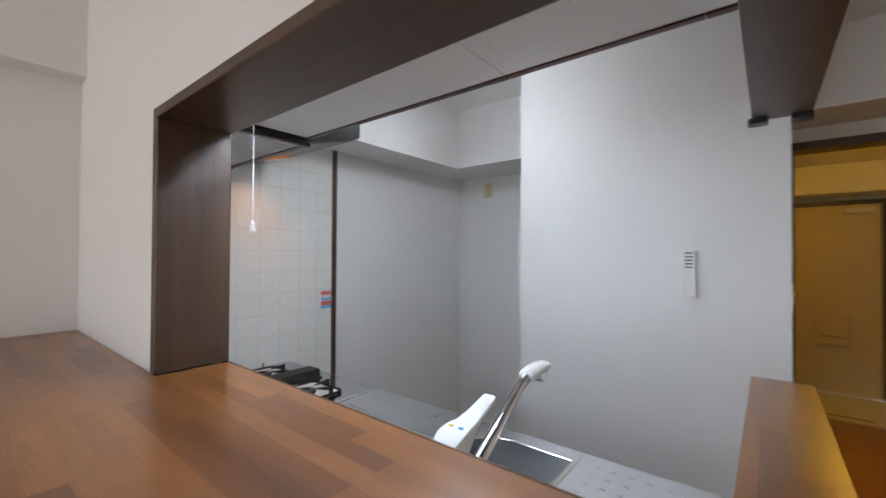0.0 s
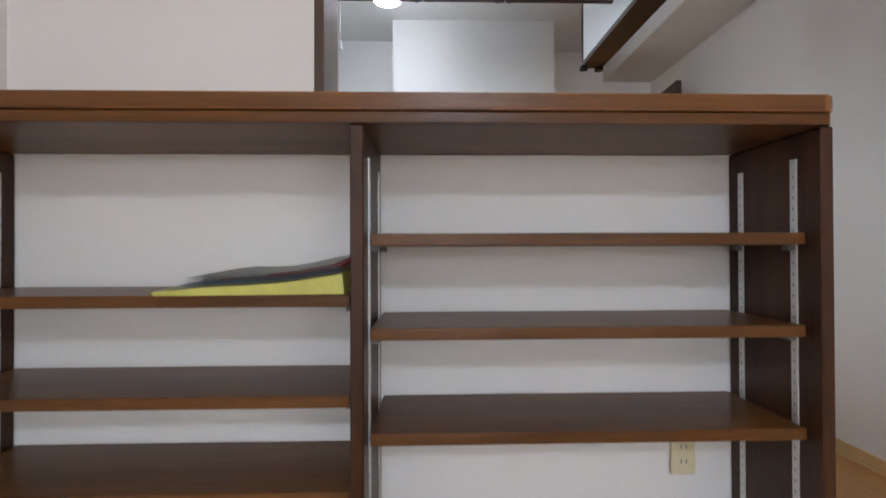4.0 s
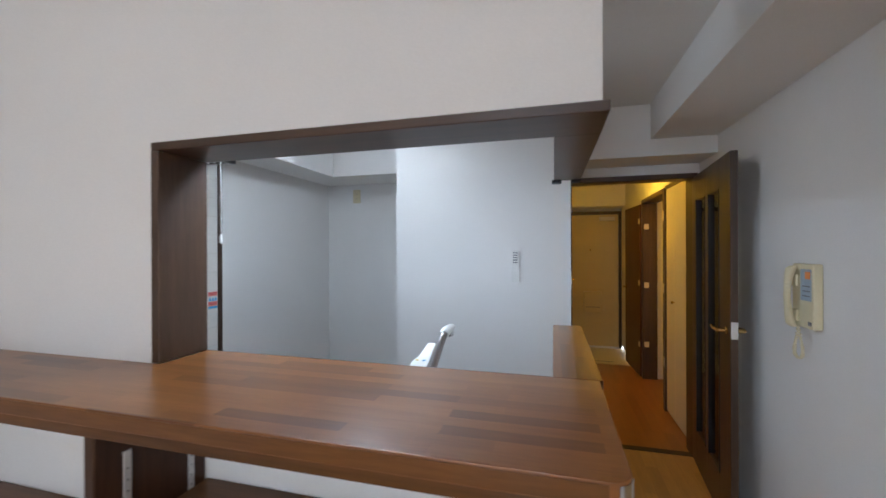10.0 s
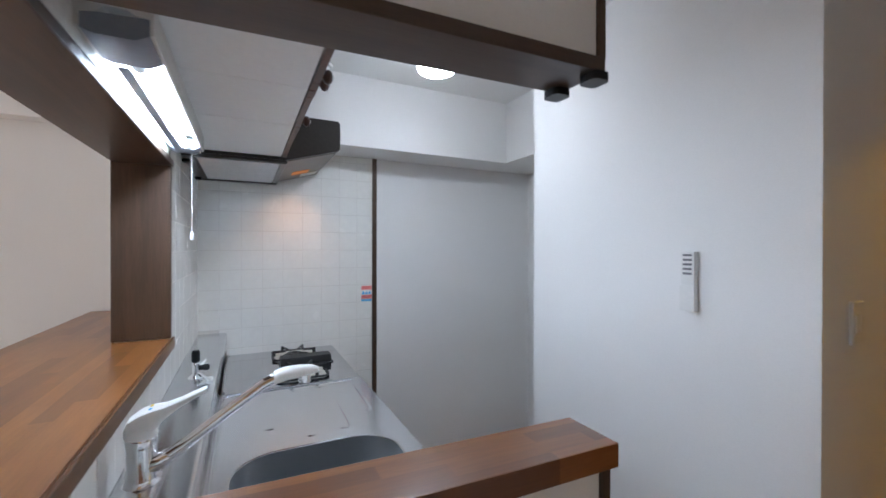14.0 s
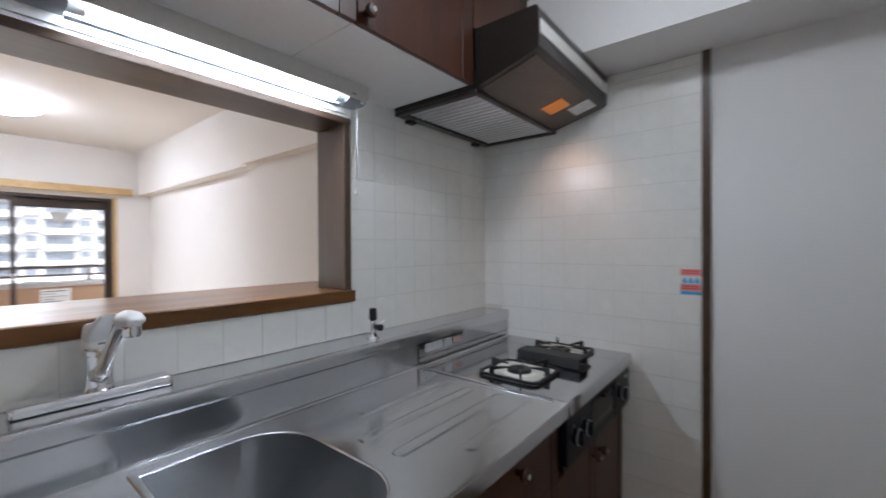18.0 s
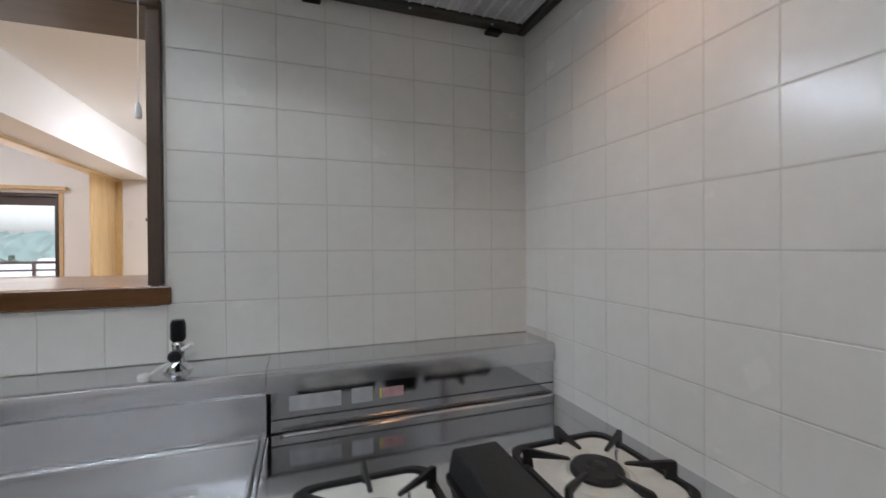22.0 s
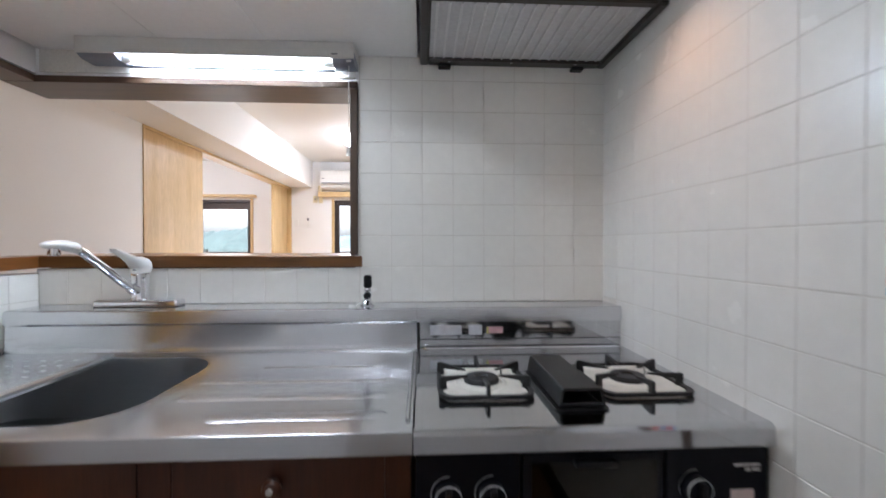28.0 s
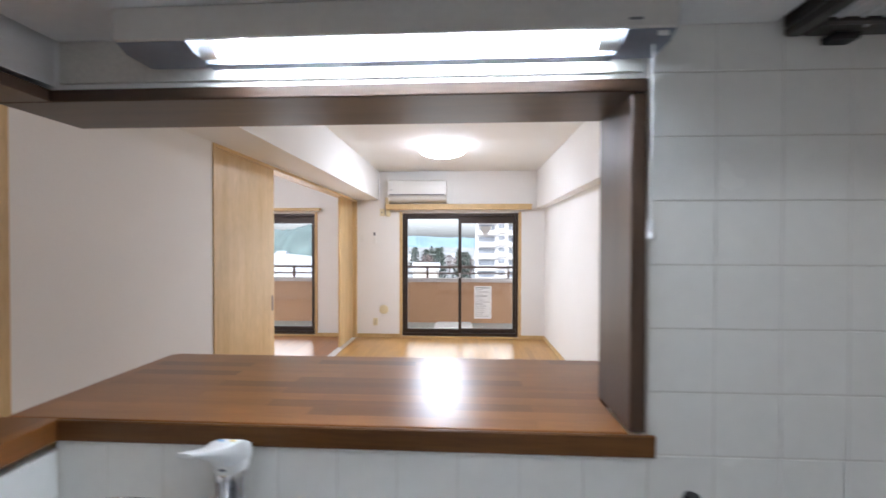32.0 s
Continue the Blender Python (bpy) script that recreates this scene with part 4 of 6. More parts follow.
def burner(bx, by):
    b = part("burner_pan", loft(bmesh.new(), [[(*p, z) for p in rrect(bx - 0.098 + d, by - 0.108 + d, bx + 0.098 - d, by + 0.108 - d, 0.03, 5)] for d, z in ((0.0, 0.931), (0.004, 0.938), (0.012, 0.939), (0.03, 0.934))], False, True), ENAMEL, stove, "cream enamel burner pan")
    part("pan_collar", lathe(bmesh.new(), (bx, by, 0.934), [(0.062, 0), (0.056, 0.004), (0.049, 0.006), (0.047, 0.004)], "z", 32), ENAMEL, b)
    part("burner_cap", lathe(bmesh.new(), (bx, by, 0.932), [(0.038, 0), (0.043, 0.006), (0.043, 0.012), (0.039, 0.017), (0.018, 0.018), (0.013, 0.013), (0.003, 0.012)], "z", 32), CASTIRON, b, "black iron burner")
    part("igniter", tube(bmesh.new(), [(bx - 0.052, by - 0.012, 0.94), (bx - 0.050, by - 0.012, 0.962)], 0.0025, 8), STEEL, b)
    g = part("trivet", loft(bmesh.new(), [[(*p, z) for p in rrect(bx - 0.106 + d, by - 0.116 + d, bx + 0.106 - d, by + 0.116 - d, 0.03, 5)] for d, z in ((0.0, 0.935), (0.0, 0.943), (0.009, 0.943), (0.009, 0.935))], closed=True), CASTIRON, stove, "black trivet frame")
    for k in range(6):
        a = radians(60 * k + 30)
        u = Vector((math.cos(a), math.sin(a), 0))
        s = Vector((-u.y, u.x, 0)) * 0.0035
        e = 0.104 / max(abs(u.x), abs(u.y) * 0.9)
        c = Vector((bx, by, 0))
        pr = [(e, 0.938), (e, 0.966), (e - 0.006, 0.9685), (0.046, 0.959), (0.042, 0.956), (e - 0.016, 0.954), (e - 0.018, 0.938)]
        bm = bmesh.new()
        loft(bm, [[c + u * r + s + Vector((0, 0, z)) for r, z in pr], [c + u * r - s + Vector((0, 0, z)) for r, z in pr]])
        part("trivet_arm", bm, CASTIRON, g)


burner(0.532, 0.490)
burner(0.168, 0.492)
shell = [(0.298, 0.938), (0.304, 0.969), (0.309, 0.974), (0.385, 0.974), (0.390, 0.969), (0.396, 0.938), (0.391, 0.938), (0.386, 0.966), (0.382, 0.969), (0.312, 0.969), (0.308, 0.966), (0.303, 0.938)]
part("grill_vent_cover", prism(bmesh.new(), shell, "y", 0.405, 0.655), CASTIRON, stove, "black raised grill vent cover open at its end")
part("vent_back", B(0.306, 0.407, 0.937, 0.388, 0.412, 0.968), CASTIRON, stove)
part("vent_lip", B(0.303, 0.646, 0.937, 0.391, 0.654, 0.943, bev=0.002), CASTIRON, stove)
part("vent_tray", loft(bmesh.new(), [[(*p, z) for p in rrect(0.291, 0.400, 0.404, 0.668, 0.015, 4)] for z in (0.9311, 0.9345)]), BLACKM, stove)
part("control_panel", B(0.494, 0.70, 0.735, 0.688, 0.728, 0.884, bev=0.002), PANELBLK, stove)
part("control_panel", B(0.012, 0.70, 0.735, 0.214, 0.728, 0.884, bev=0.002), PANELBLK, stove)
grill = part("grill_door", B(0.217, 0.70, 0.735, 0.491, 0.726, 0.878, bev=0.003), PANELBLK, stove, "grill door with a dark window")
part("window", B(0.232, 0.7265, 0.765, 0.472, 0.7275, 0.862), SMOKED, grill)
part("window_backing", B(0.232, 0.7261, 0.765, 0.472, 0.7264, 0.862), GRILLIN, grill)
part("rack_line", B(0.234, 0.7276, 0.779, 0.470, 0.7280, 0.7810), LAMPEND, grill)
part("handle", B(0.315, 0.726, 0.858, 0.395, 0.748, 0.870, bev=0.004, seg=2), BLACKM, grill)
part("lower_bar", B(0.012, 0.69, 0.716, 0.688, 0.718, 0.732), BLACKM, stove)
for dx in (0.628, 0.547, 0.158):
    d = part("dial", lathe(bmesh.new(), (dx, 0.728, 0.808), [(0.0245, 0), (0.0240, 0.013), (0.0222, 0.014), (0.0222, 0.017), (0.020, 0.018)], "y", 28), PANELBLK, stove, "black dial with a silver ring")
    part("dial_ring", loft(bmesh.new(), [[(dx + r * math.cos(2 * math.pi * i / 32), y, 0.808 + r * math.sin(2 * math.pi * i / 32)) for i in range(32)] for r, y in ((0.0247, 0.7425), (0.0247, 0.7450), (0.0240, 0.7458), (0.0234, 0.7425))], closed=True), ALU, d)
    part("dial_grip", B(dx - 0.006, 0.7462, 0.787, dx + 0.006, 0.757, 0.829, bev=0.002), BLACKM, d)
    bm = bmesh.new()
    loft(bm, [[(dx + r * math.cos(radians(a)), y, 0.810 + r * math.sin(radians(a)))] + [(dx + (r + 0.0) * math.cos(radians(a)), y, 0.810 + (r + 0.0018) * math.sin(radians(a)))] + [(dx + (r + 0.0018) * math.cos(radians(a)), y + 0.0006, 0.810 + (r + 0.0018) * math.sin(radians(a)))] for a in range(-25, 96, 8) for r, y in ((0.031, 0.7282),)])
    part("dial_scale", bm, ALU, d)
for k, (x0, x1, z0, z1) in enumerate(((0.030, 0.082, 0.846, 0.851), (0.030, 0.046, 0.837, 0.842), (0.049, 0.060, 0.837, 0.842))):
    part("print_bar", B(x0, 0.7282, z0, x1, 0.7287, z1), ALU, stove)
part("panel_sticker", B(0.042, 0.7282, 0.772, 0.088, 0.7288, 0.802), PINKPALE, stove, "pale pink sticker")

# ---- range hood ----
hood = thing("range_hood", (0.35, 0.3, 1.92), "dark bronze slim range hood with ribbed grey filter", "range hood")
prof = [(0.015, 1.928), (0.400, 1.928), (0.632, 1.992), (0.641, 2.002), (0.641, 2.118), (0.632, 2.130), (0.405, 2.130), (0.405, 1.99), (0.015, 1.99)]
part("canopy", prism(bmesh.new(), prof, "x", 0.012, 0.682), HOODBR, hood)
for x0, x1 in ((0.012, 0.040), (0.654, 0.682)):
    part("side_rail", B(x0, 0.012, 1.912, x1, 0.41, 1.928, bev=0.004), HOODBR, hood)
part("back_rail", B(0.040, 0.012, 1.912, 0.654, 0.055, 1.928, bev=0.004), HOODBR, hood)
part("front_rail", B(0.040, 0.385, 1.916, 0.654, 0.41, 1.928, bev=0.003), HOODBR, hood)
filt = part("filter", B(0.045, 0.058, 1.921, 0.650, 0.383, 1.9275), HOODGREY, hood, "ribbed grey grease filter")
# Ribs get a paler metal than the filter, painting the light on their edges.
for k in range(18):
    x = 0.060 + k * 0.0335
    part("filter_rib", prism(bmesh.new(), [(x, 1.9208), (x + 0.002, 1.9158), (x + 0.006, 1.9158), (x + 0.008, 1.9208)], "y", 0.062, 0.379), ALU, filt)
for x in (0.13, 0.36, 0.58):
    part("screw", lathe(bmesh.new(), (x, 0.046, 1.912), [(0.0035, 0), (0.003, 0.0012), (0.001, 0.0016)], "-z", 10), ALU, hood, "small bright screw")
for x in (0.115, 0.596):
    part("foot", B(x - 0.022, 0.006, 1.899, x + 0.022, 0.035, 1.912, bev=0.003), BLACKM, hood, "black wall bracket")
def slanted(x0, x1, t0, t1, off, thick):
    """A flat piece on the hood's sloping front underside."""
    a, b = Vector((0, 0.400, 1.928)), Vector((0, 0.632, 1.992))
    n = Vector((0, (b - a).z, -(b - a).y)).normalized()
    pts = [a.lerp(b, t) + n * o for t, o in ((t0, off), (t1, off), (t1, off + thick), (t0, off + thick))]
    bm = bmesh.new()
    return loft(bm, [[(x0, p.y, p.z) for p in pts], [(x1, p.y, p.z) for p in pts]])
part("control_strip", slanted(0.03, 0.66, 0.05, 0.95, 0.0, 0.003), HOODPANEL, hood)
part("lamp_lens", slanted(0.210, 0.300, 0.30, 0.66, 0.003, 0.003), HOOD_GLOW, hood, "orange glowing hood lamp")
bulb = new("hood_bulb", bpy.data.lights.new("hood_bulb", "SPOT"))
bulb.data.energy, bulb.data.color, bulb.data.spot_size, bulb.data.spot_blend, bulb.data.shadow_soft_size = 1.9, (1.0, 0.47, 0.18), radians(105), 1.0, 0.045
bulb.matrix_world = look((0.245, 0.515, 1.940), (0.0, 0.47, 1.46))
part("label", slanted(0.075, 0.175, 0.55, 0.93, 0.003, 0.001), PAPERSHEET, hood, "white sticker")
part("front_band", B(0.02, 0.641, 2.040, 0.675, 0.646, 2.085, bev=0.0015), LAMPGREY, hood, "pale metal front band")
for x in (0.10, 0.13, 0.16, 0.20):
    part("push_button", B(x - 0.01, 0.646, 2.054, x + 0.01, 0.651, 2.070, bev=0.002), LAMPGREY, hood)

# ---- wall cabinets ----
up = cabinet("wall_cabinet", 0.690, 1.190, 1.945, CK - 0.006, 0.006, 0.405, "dark brown wall cabinet with one knob and white underside", False)
part("underside", B(0.692, 0.010, 1.940, 1.189, 0.383, 1.945), WHITEBOARD, up, "white laminate underside")
front("door", up, 0.690, 1.190, 1.936, CK - 0.012, 0.405, (0.06, 0.06), (1.163, 1.968))
up = cabinet("wall_cabinet", 1.190, 1.532, 1.945, CK - 0.006, 0.006, 0.405, "dark brown narrow wall cabinet with white underside", False)
part("underside", B(1.191, 0.010, 1.940, 1.531, 0.383, 1.945), WHITEBOARD, up, "white laminate underside")
front("door", up, 1.190, 1.532, 1.936, CK - 0.012, 0.405, (0.05, 0.05), (1.508, 1.968))
up = cabinet("wall_cabinet", 1.532, 1.986, 1.945, CK - 0.006, 0.006, 0.405, "dark brown wall cabinet at the end with white underside", False)
part("underside", B(1.533, 0.010, 1.940, 1.986, 0.383, 1.945), WHITEBOARD, up, "white laminate underside")
front("door", up, 1.532, 1.985, 1.936, CK - 0.012, 0.405, (0.05, 0.05), (1.556, 1.968))
up = cabinet("hood_cabinet", 0.292, 0.688, 2.132, CK - 0.006, 0.006, 0.405, "dark brown cabinet above the range hood", False)
front("door", up, 0.292, 0.688, 2.134, CK - 0.012, 0.405, (0.05, 0.05))
part("green_tag", B(0.300, 0.4055, 2.40, 0.33, 0.42, 2.47, bev=0.003), GREEN, up, "small green plastic latch tag")

# kitchen strip lamp
lamp = thing("strip_lamp", (1.34, 0.06, 1.94), "white fluorescent strip lamp with pull cord under the wall cabinet", "lamp")
part("housing", prism(bmesh.new(), [(0.006, 1.940), (0.104, 1.940), (0.104, 1.914), (0.086, 1.914), (0.075, 1.922), (0.045, 1.922), (0.034, 1.910), (0.014, 1.906), (0.014, 1.886), (0.006, 1.886)], "x", 0.903, 1.785), LAMPGREY, lamp)
# Added plate: it screens the lit trough so a grey band shows below the tube.
part("lower_plate", B(0.976, 0.034, 1.8690, 1.667, 0.054, 1.8718, bev=0.0008), LAMPEND, lamp, "grey plate added under the tube to screen the lit trough")
part("front_cover", prism(bmesh.new(), [(0.1045, 1.939), (0.109, 1.939), (0.110, 1.937), (0.110, 1.888), (0.108, 1.8865), (0.1045, 1.8865)], "x", 0.902, 1.786), LAMPGREY, lamp)
for x0, x1 in ((0.903, 0.975), (1.668, 1.785)):
    part("end_socket", prism(bmesh.new(), [(0.0145, 1.905), (0.034, 1.9095), (0.1035, 1.9135), (0.1035, 1.886), (0.085, 1.876), (0.03, 1.876), (0.0145, 1.882)], "x", x0, x1), LAMPEND, lamp, "grey lamp end socket")
part("fluorescent_tube", tube(bmesh.new(), [(1.010, 0.062, 1.887), (1.636, 0.062, 1.887)], 0.0112, 20), TUBE_GLOW, lamp, "lit white fluorescent tube")
for xa, xb in ((0.975, 1.010), (1.636, 1.668)):
    part("tube_cap", tube(bmesh.new(), [(xa, 0.062, 1.887), (xb, 0.062, 1.887)], 0.0118, 20), ALU, lamp, "silver tube cap")
part("switch", B(0.912, 0.098, 1.878, 0.928, 0.1015, 1.886, bev=0.001), WHITEP, lamp)
part("print_bar", B(0.955, 0.1101, 1.897, 0.975, 0.1106, 1.901), INKGREY, lamp)
part("pull_cord", tube(bmesh.new(), [(0.924, 0.075, 1.876), (0.926, 0.075, 1.60)], 0.0012, 6), WHITEP, lamp)
part("cord_weight", lathe(bmesh.new(), (0.926, 0.075, 1.568), [(0.003, 0), (0.007, 0.003), (0.006, 0.024), (0.003, 0.032)], "z", 12), WHITEP, lamp)

# kitchen ceiling lamp and smoke detector
LX, LY = 0.975, 1.0
dl = thing("ceiling_lamp", (LX, LY, CK), "lit white cylindrical kitchen ceiling lamp", "lamp")
part("base", lathe(bmesh.new(), (LX, LY, CK), [(0.060, 0), (0.060, 0.030), (0.045, 0.036)], "-z", 32), WHITEP, dl)
part("shade", lathe(bmesh.new(), (LX, LY, CK - 0.036), [(0.060, 0), (0.084, 0.012), (0.086, 0.05), (0.086, 0.133)], "-z", 36), DOWN_SIDE, dl, "glowing white glass shade")
part("shade_end", lathe(bmesh.new(), (LX, LY, CK - 0.1692), [(0.086, 0), (0.086, 0.020), (0.080, 0.038), (0.060, 0.048), (0.01, 0.052)], "-z", 36), DOWN_GLOW, dl, "bright lower end of the shade")
sm = thing("smoke_detector", (0.345, 0.615, CK), "round white ceiling alarm with a green tag beside it", "alarm")
part("base", lathe(bmesh.new(), (0.345, 0.615, CK), [(0.055, 0), (0.055, 0.012), (0.045, 0.018)], "-z", 28), WHITEP, sm)
part("cap", lathe(bmesh.new(), (0.345, 0.615, CK - 0.018), [(0.040, 0), (0.038, 0.02), (0.025, 0.03), (0.005, 0.032)], "-z", 28), WHITEP, sm)

# plates and panels on the kitchen walls
def plate_thing(name, c, normal, w, h, material, label, category, slots=(), depth=0.009):
    """A small wall plate; normal is the wall's outward axis."""
    n = {"x": Vector((1, 0, 0)), "-x": Vector((-1, 0, 0)), "y": Vector((0, 1, 0)), "-y": Vector((0, -1, 0))}[normal]
    s = Vector((-n.y, n.x, 0))
    t = thing(name, c, label, category)
    def slab(du, dz, ww, hh, d0, d1, bev):
        p, q = Vector(c) + s * (du - ww / 2) + n * d0, Vector(c) + s * (du + ww / 2) + n * d1
        return B(min(p.x, q.x), min(p.y, q.y), c[2] + dz - hh / 2, max(p.x, q.x), max(p.y, q.y), c[2] + dz + hh / 2, bev=bev)
    part("cover", slab(0, 0, w, h, 0.0, depth, min(0.003, depth * 0.4)), material, t)
    for nm, du, dz, ww, hh, m, d in slots:
        part(nm, slab(du, dz, ww, hh, depth + 0.0002, depth + d, 0.0005), m, t)
    return t


plate_thing("wall_socket", (0.285, 2.27, 2.02), "-y", 0.07, 0.12, CREAM, "cream wall socket high in the fridge alcove", "socket", [("slot", -0.006, 0.02, 0.003, 0.012, INKGREY, 0.0006), ("slot", 0.006, 0.02, 0.003, 0.012, INKGREY, 0.0006), ("slot", 0.0, -0.02, 0.003, 0.012, INKGREY, 0.0006)])
plate_thing("remote_control", (1.757, 1.560, 1.436), "-y", 0.046, 0.196, WHITEP, "white remote control in a wall holder", "remote control",
            [("body", 0.0, 0.0, 0.042, 0.19, WHITEP, 0.018), ("button_row", 0.0, 0.085, 0.030, 0.007, INKGREY, 0.0188), ("button_row", 0.0, 0.070, 0.030, 0.007, INKGREY, 0.0188), ("button_row", 0.0, 0.055, 0.030, 0.007, INKGREY, 0.0188),
             ("button_row", 0.0, 0.040, 0.030, 0.007, INKGREY, 0.0188), ("button_row", 0.0, 0.025, 0.030, 0.007, INKGREY, 0.0188), ("holder", 0.0, -0.055, 0.048, 0.085, WHITEP, 0.021)], 0.006)
plate_thing("light_switch", (2.09, 1.745, 1.34), "x", 0.07, 0.12, WHITEP, "white double light switch plate", "switch", [("rocker", -0.012, 0, 0.02, 0.05, WHITEP, 0.003), ("rocker", 0.012, 0, 0.02, 0.05, WHITEP, 0.003)])
st = thing("safety_sticker", (0.006, 0.953, 1.245), "pink and blue printed gas safety sticker on the tiles", "sticker")
part("backing", B(0.0065, 0.918, 1.194, 0.0072, 0.988, 1.294), PALEBLUE, st)
part("band", B(0.0073, 0.918, 1.268, 0.0077, 0.988, 1.294), PINK, st)
part("band", B(0.0073, 0.918, 1.208, 0.0077, 0.988, 1.236), PINK, st)
part("band", B(0.0073, 0.918, 1.194, 0.0077, 0.988, 1.207), BLUE, st)
for y in (0.932, 0.953, 0.974):
    bm = bmesh.new()
    loft(bm, [[(x, y - 0.009, 1.238), (x, y + 0.009, 1.238), (x, y + 0.008, 1.248), (x, y, 1.264), (x, y - 0.008, 1.248)] for x in (0.0073, 0.0077)])
    part("droplet", bm, BLUE, st)
for z in (1.286, 1.278, 1.226, 1.218):
    part("print_line", B(0.0078, 0.924, z - 0.002, 0.008, 0.98, z + 0.002), REDP, st)
setting("corner_trim", boxes((0.0, 0.991, 0.0, 0.014, 1.019, 2.125)), DARKWOOD, "dark upright trim strip at the tile edge", "trim")

# ---- corridor and hall ----
hf = thing("door_frame", (2.55, 2.38, 0), "dark brown wooden frame of the hall door", "frame")
part("jamb", B(2.091, 2.335, 0, 2.128, 2.485, 2.10, bev=0.002), DARKWOOD, hf)
part("jamb", B(2.975, 2.335, 0, 3.012, 2.485, 2.10, bev=0.002), DARKWOOD, hf)
part("head", B(2.091, 2.334, 2.063, 3.012, 2.486, 2.102, bev=0.002), DARKWOODX, hf)


def leaf(name, hinge, free, width, z0, z1, label, thick=0.036, glazed=True):
    """A door leaf from its hinge towards a point, with two tall narrow glass strips."""
    t = thing(name, (hinge[0], hinge[1], z0), label, "door")
    d = Vector((free[0] - hinge[0], free[1] - hinge[1], 0)).normalized()
    rot = Matrix.Translation((hinge[0], hinge[1], 0)) @ Matrix.Rotation(math.atan2(d.y, d.x), 4, "Z")
    def put(nm, bm, m, lab="", par=None):
        bmesh.ops.transform(bm, matrix=rot, verts=bm.verts)
        return part(nm, bm, m, par or t, lab)
    if glazed:
        xs = [0.0, width * 0.15, width * 0.42, width * 0.505, width * 0.775, width]
        for a, b in ((xs[0], xs[1]), (xs[2], xs[3]), (xs[4], xs[5])):
            put("stile", B(a, -thick, z0, b, 0, z1, bev=0.002), DARKWOOD)
        for a, b in ((xs[1], xs[2]), (xs[3], xs[4])):
            put("rail", B(a, -thick, z1 - 0.18, b, 0, z1, bev=0.001), DARKWOOD)
            put("rail", B(a, -thick, z0, b, 0, z0 + 0.25, bev=0.001), DARKWOOD)
            put("glass_strip", B(a - 0.001, -thick * 0.6, z0 + 0.25, b + 0.001, -thick * 0.4, z1 - 0.18), CLEARG, "tall narrow glass strip")
            for e in (a, b - 0.008):
                put("glazing_bead", B(e, -thick - 0.004, z0 + 0.245, e + 0.008, 0.004, z1 - 0.175), BLACKM)
    else:
        put("panel", B(0, -thick, z0, width, 0, z1, bev=0.002), CABWOOD)
        for z in (0.39, 1.13, 1.87):
            put("hinge", B(0.002, -0.002, z - 0.032, 0.070, 0.003, z + 0.032), CREAM, "pale brass hinge")
    return t, put


dr, put = leaf("hall_door", (3.008, 2.325), (2.9228, 1.425), 0.900, 0.01, 2.062, "dark brown hall door with two glass strips, standing open")
for side, y in ((1, 0.0), (-1, -0.036)):
    put("handle", lathe(bmesh.new(), (0.838, y, 1.10), [(0.022, 0), (0.022, 0.006 * 1), (0.012, 0.010), (0.010, 0.045)], "y" if side > 0 else "-y", 18), BRASS, "brass lever handle")
    put("lever", tube(bmesh.new(), [(0.838, y + side * 0.045, 1.10), (0.80, y + side * 0.048, 1.101), (0.75, y + side * 0.046, 1.097), (0.712, y + side * 0.044, 1.105)], [0.009, 0.010, 0.008, 0.006], 12), BRASS)
put("latch_plate", B(0.9002, -0.034, 1.065, 0.9025, -0.002, 1.155, bev=0.0005), ALU, "silver latch plate")
for z in (0.25, 1.85):
    put("hinge", B(-0.012, -0.008, z - 0.05, 0.02, 0.006, z + 0.05), BRASS, "brass hinge")

# hall closet, bathroom door, entrance door
cl = thing("hall_closet", (3.0, 2.93, 0), "cream folding closet doors in the hall with small knobs", "closet")
for y0, y1 in ((2.495, 2.58), (2.582, 2.93), (2.934, 3.205)):
    d = part("door_panel", B(3.016, y0, 0.02, 3.042, y1, 2.10, bev=0.002), CLOSET, cl)
part("knob", lathe(bmesh.new(), (3.016, 2.955, 1.067), [(0.007, 0), (0.007, 0.012), (0.014, 0.018), (0.010, 0.026)], "-x", 16), BRASS, cl)
part("head_trim", B(3.006, 2.49, 2.10, 3.04, 3.21, 2.135), DARKWOODY, cl)
bf = thing("door_frame", (3.04, 3.84, 0), "dark brown frame of the lit bathroom opening", "frame")
part("jamb", B(3.000, 3.215, 0, 3.16, 3.275, 2.12, bev=0.002), DARKWOOD, bf)
part("jamb", B(3.000, 4.20, 0, 3.16, 4.25, 2.12, bev=0.002), DARKWOOD, bf)
part("head", B(3.000, 3.275, 2.075, 3.16, 4.20, 2.12, bev=0.002), DARKWOODY, bf)
for z in (0.41, 1.11, 1.80):
    part("hinge", B(3.02, 4.196, z - 0.032, 3.07, 4.201, z + 0.032), CREAM, bf, "pale brass hinge")
    part("strike", B(2.995, 3.225, z + 0.01, 3.001, 3.265, z + 0.10), CREAM, bf, "pale metal plate")
bd, put = leaf("bathroom_door", (2.985, 4.255), (2.93, 5.0), 0.70, 0.01, 2.07, "dark brown bathroom door swung open along the hall wall", 0.034, False)
put("handle", lathe(bmesh.new(), (0.64, 0.0, 1.03), [(0.020, 0), (0.020, 0.006), (0.009, 0.010), (0.009, 0.040)], "y", 16), BRASS, "brass lever handle")
put("handle", lathe(bmesh.new(), (0.64, -0.034, 1.03), [(0.020, 0), (0.020, 0.006), (0.009, 0.010), (0.009, 0.040)], "-y", 16), BRASS, "brass lever handle")
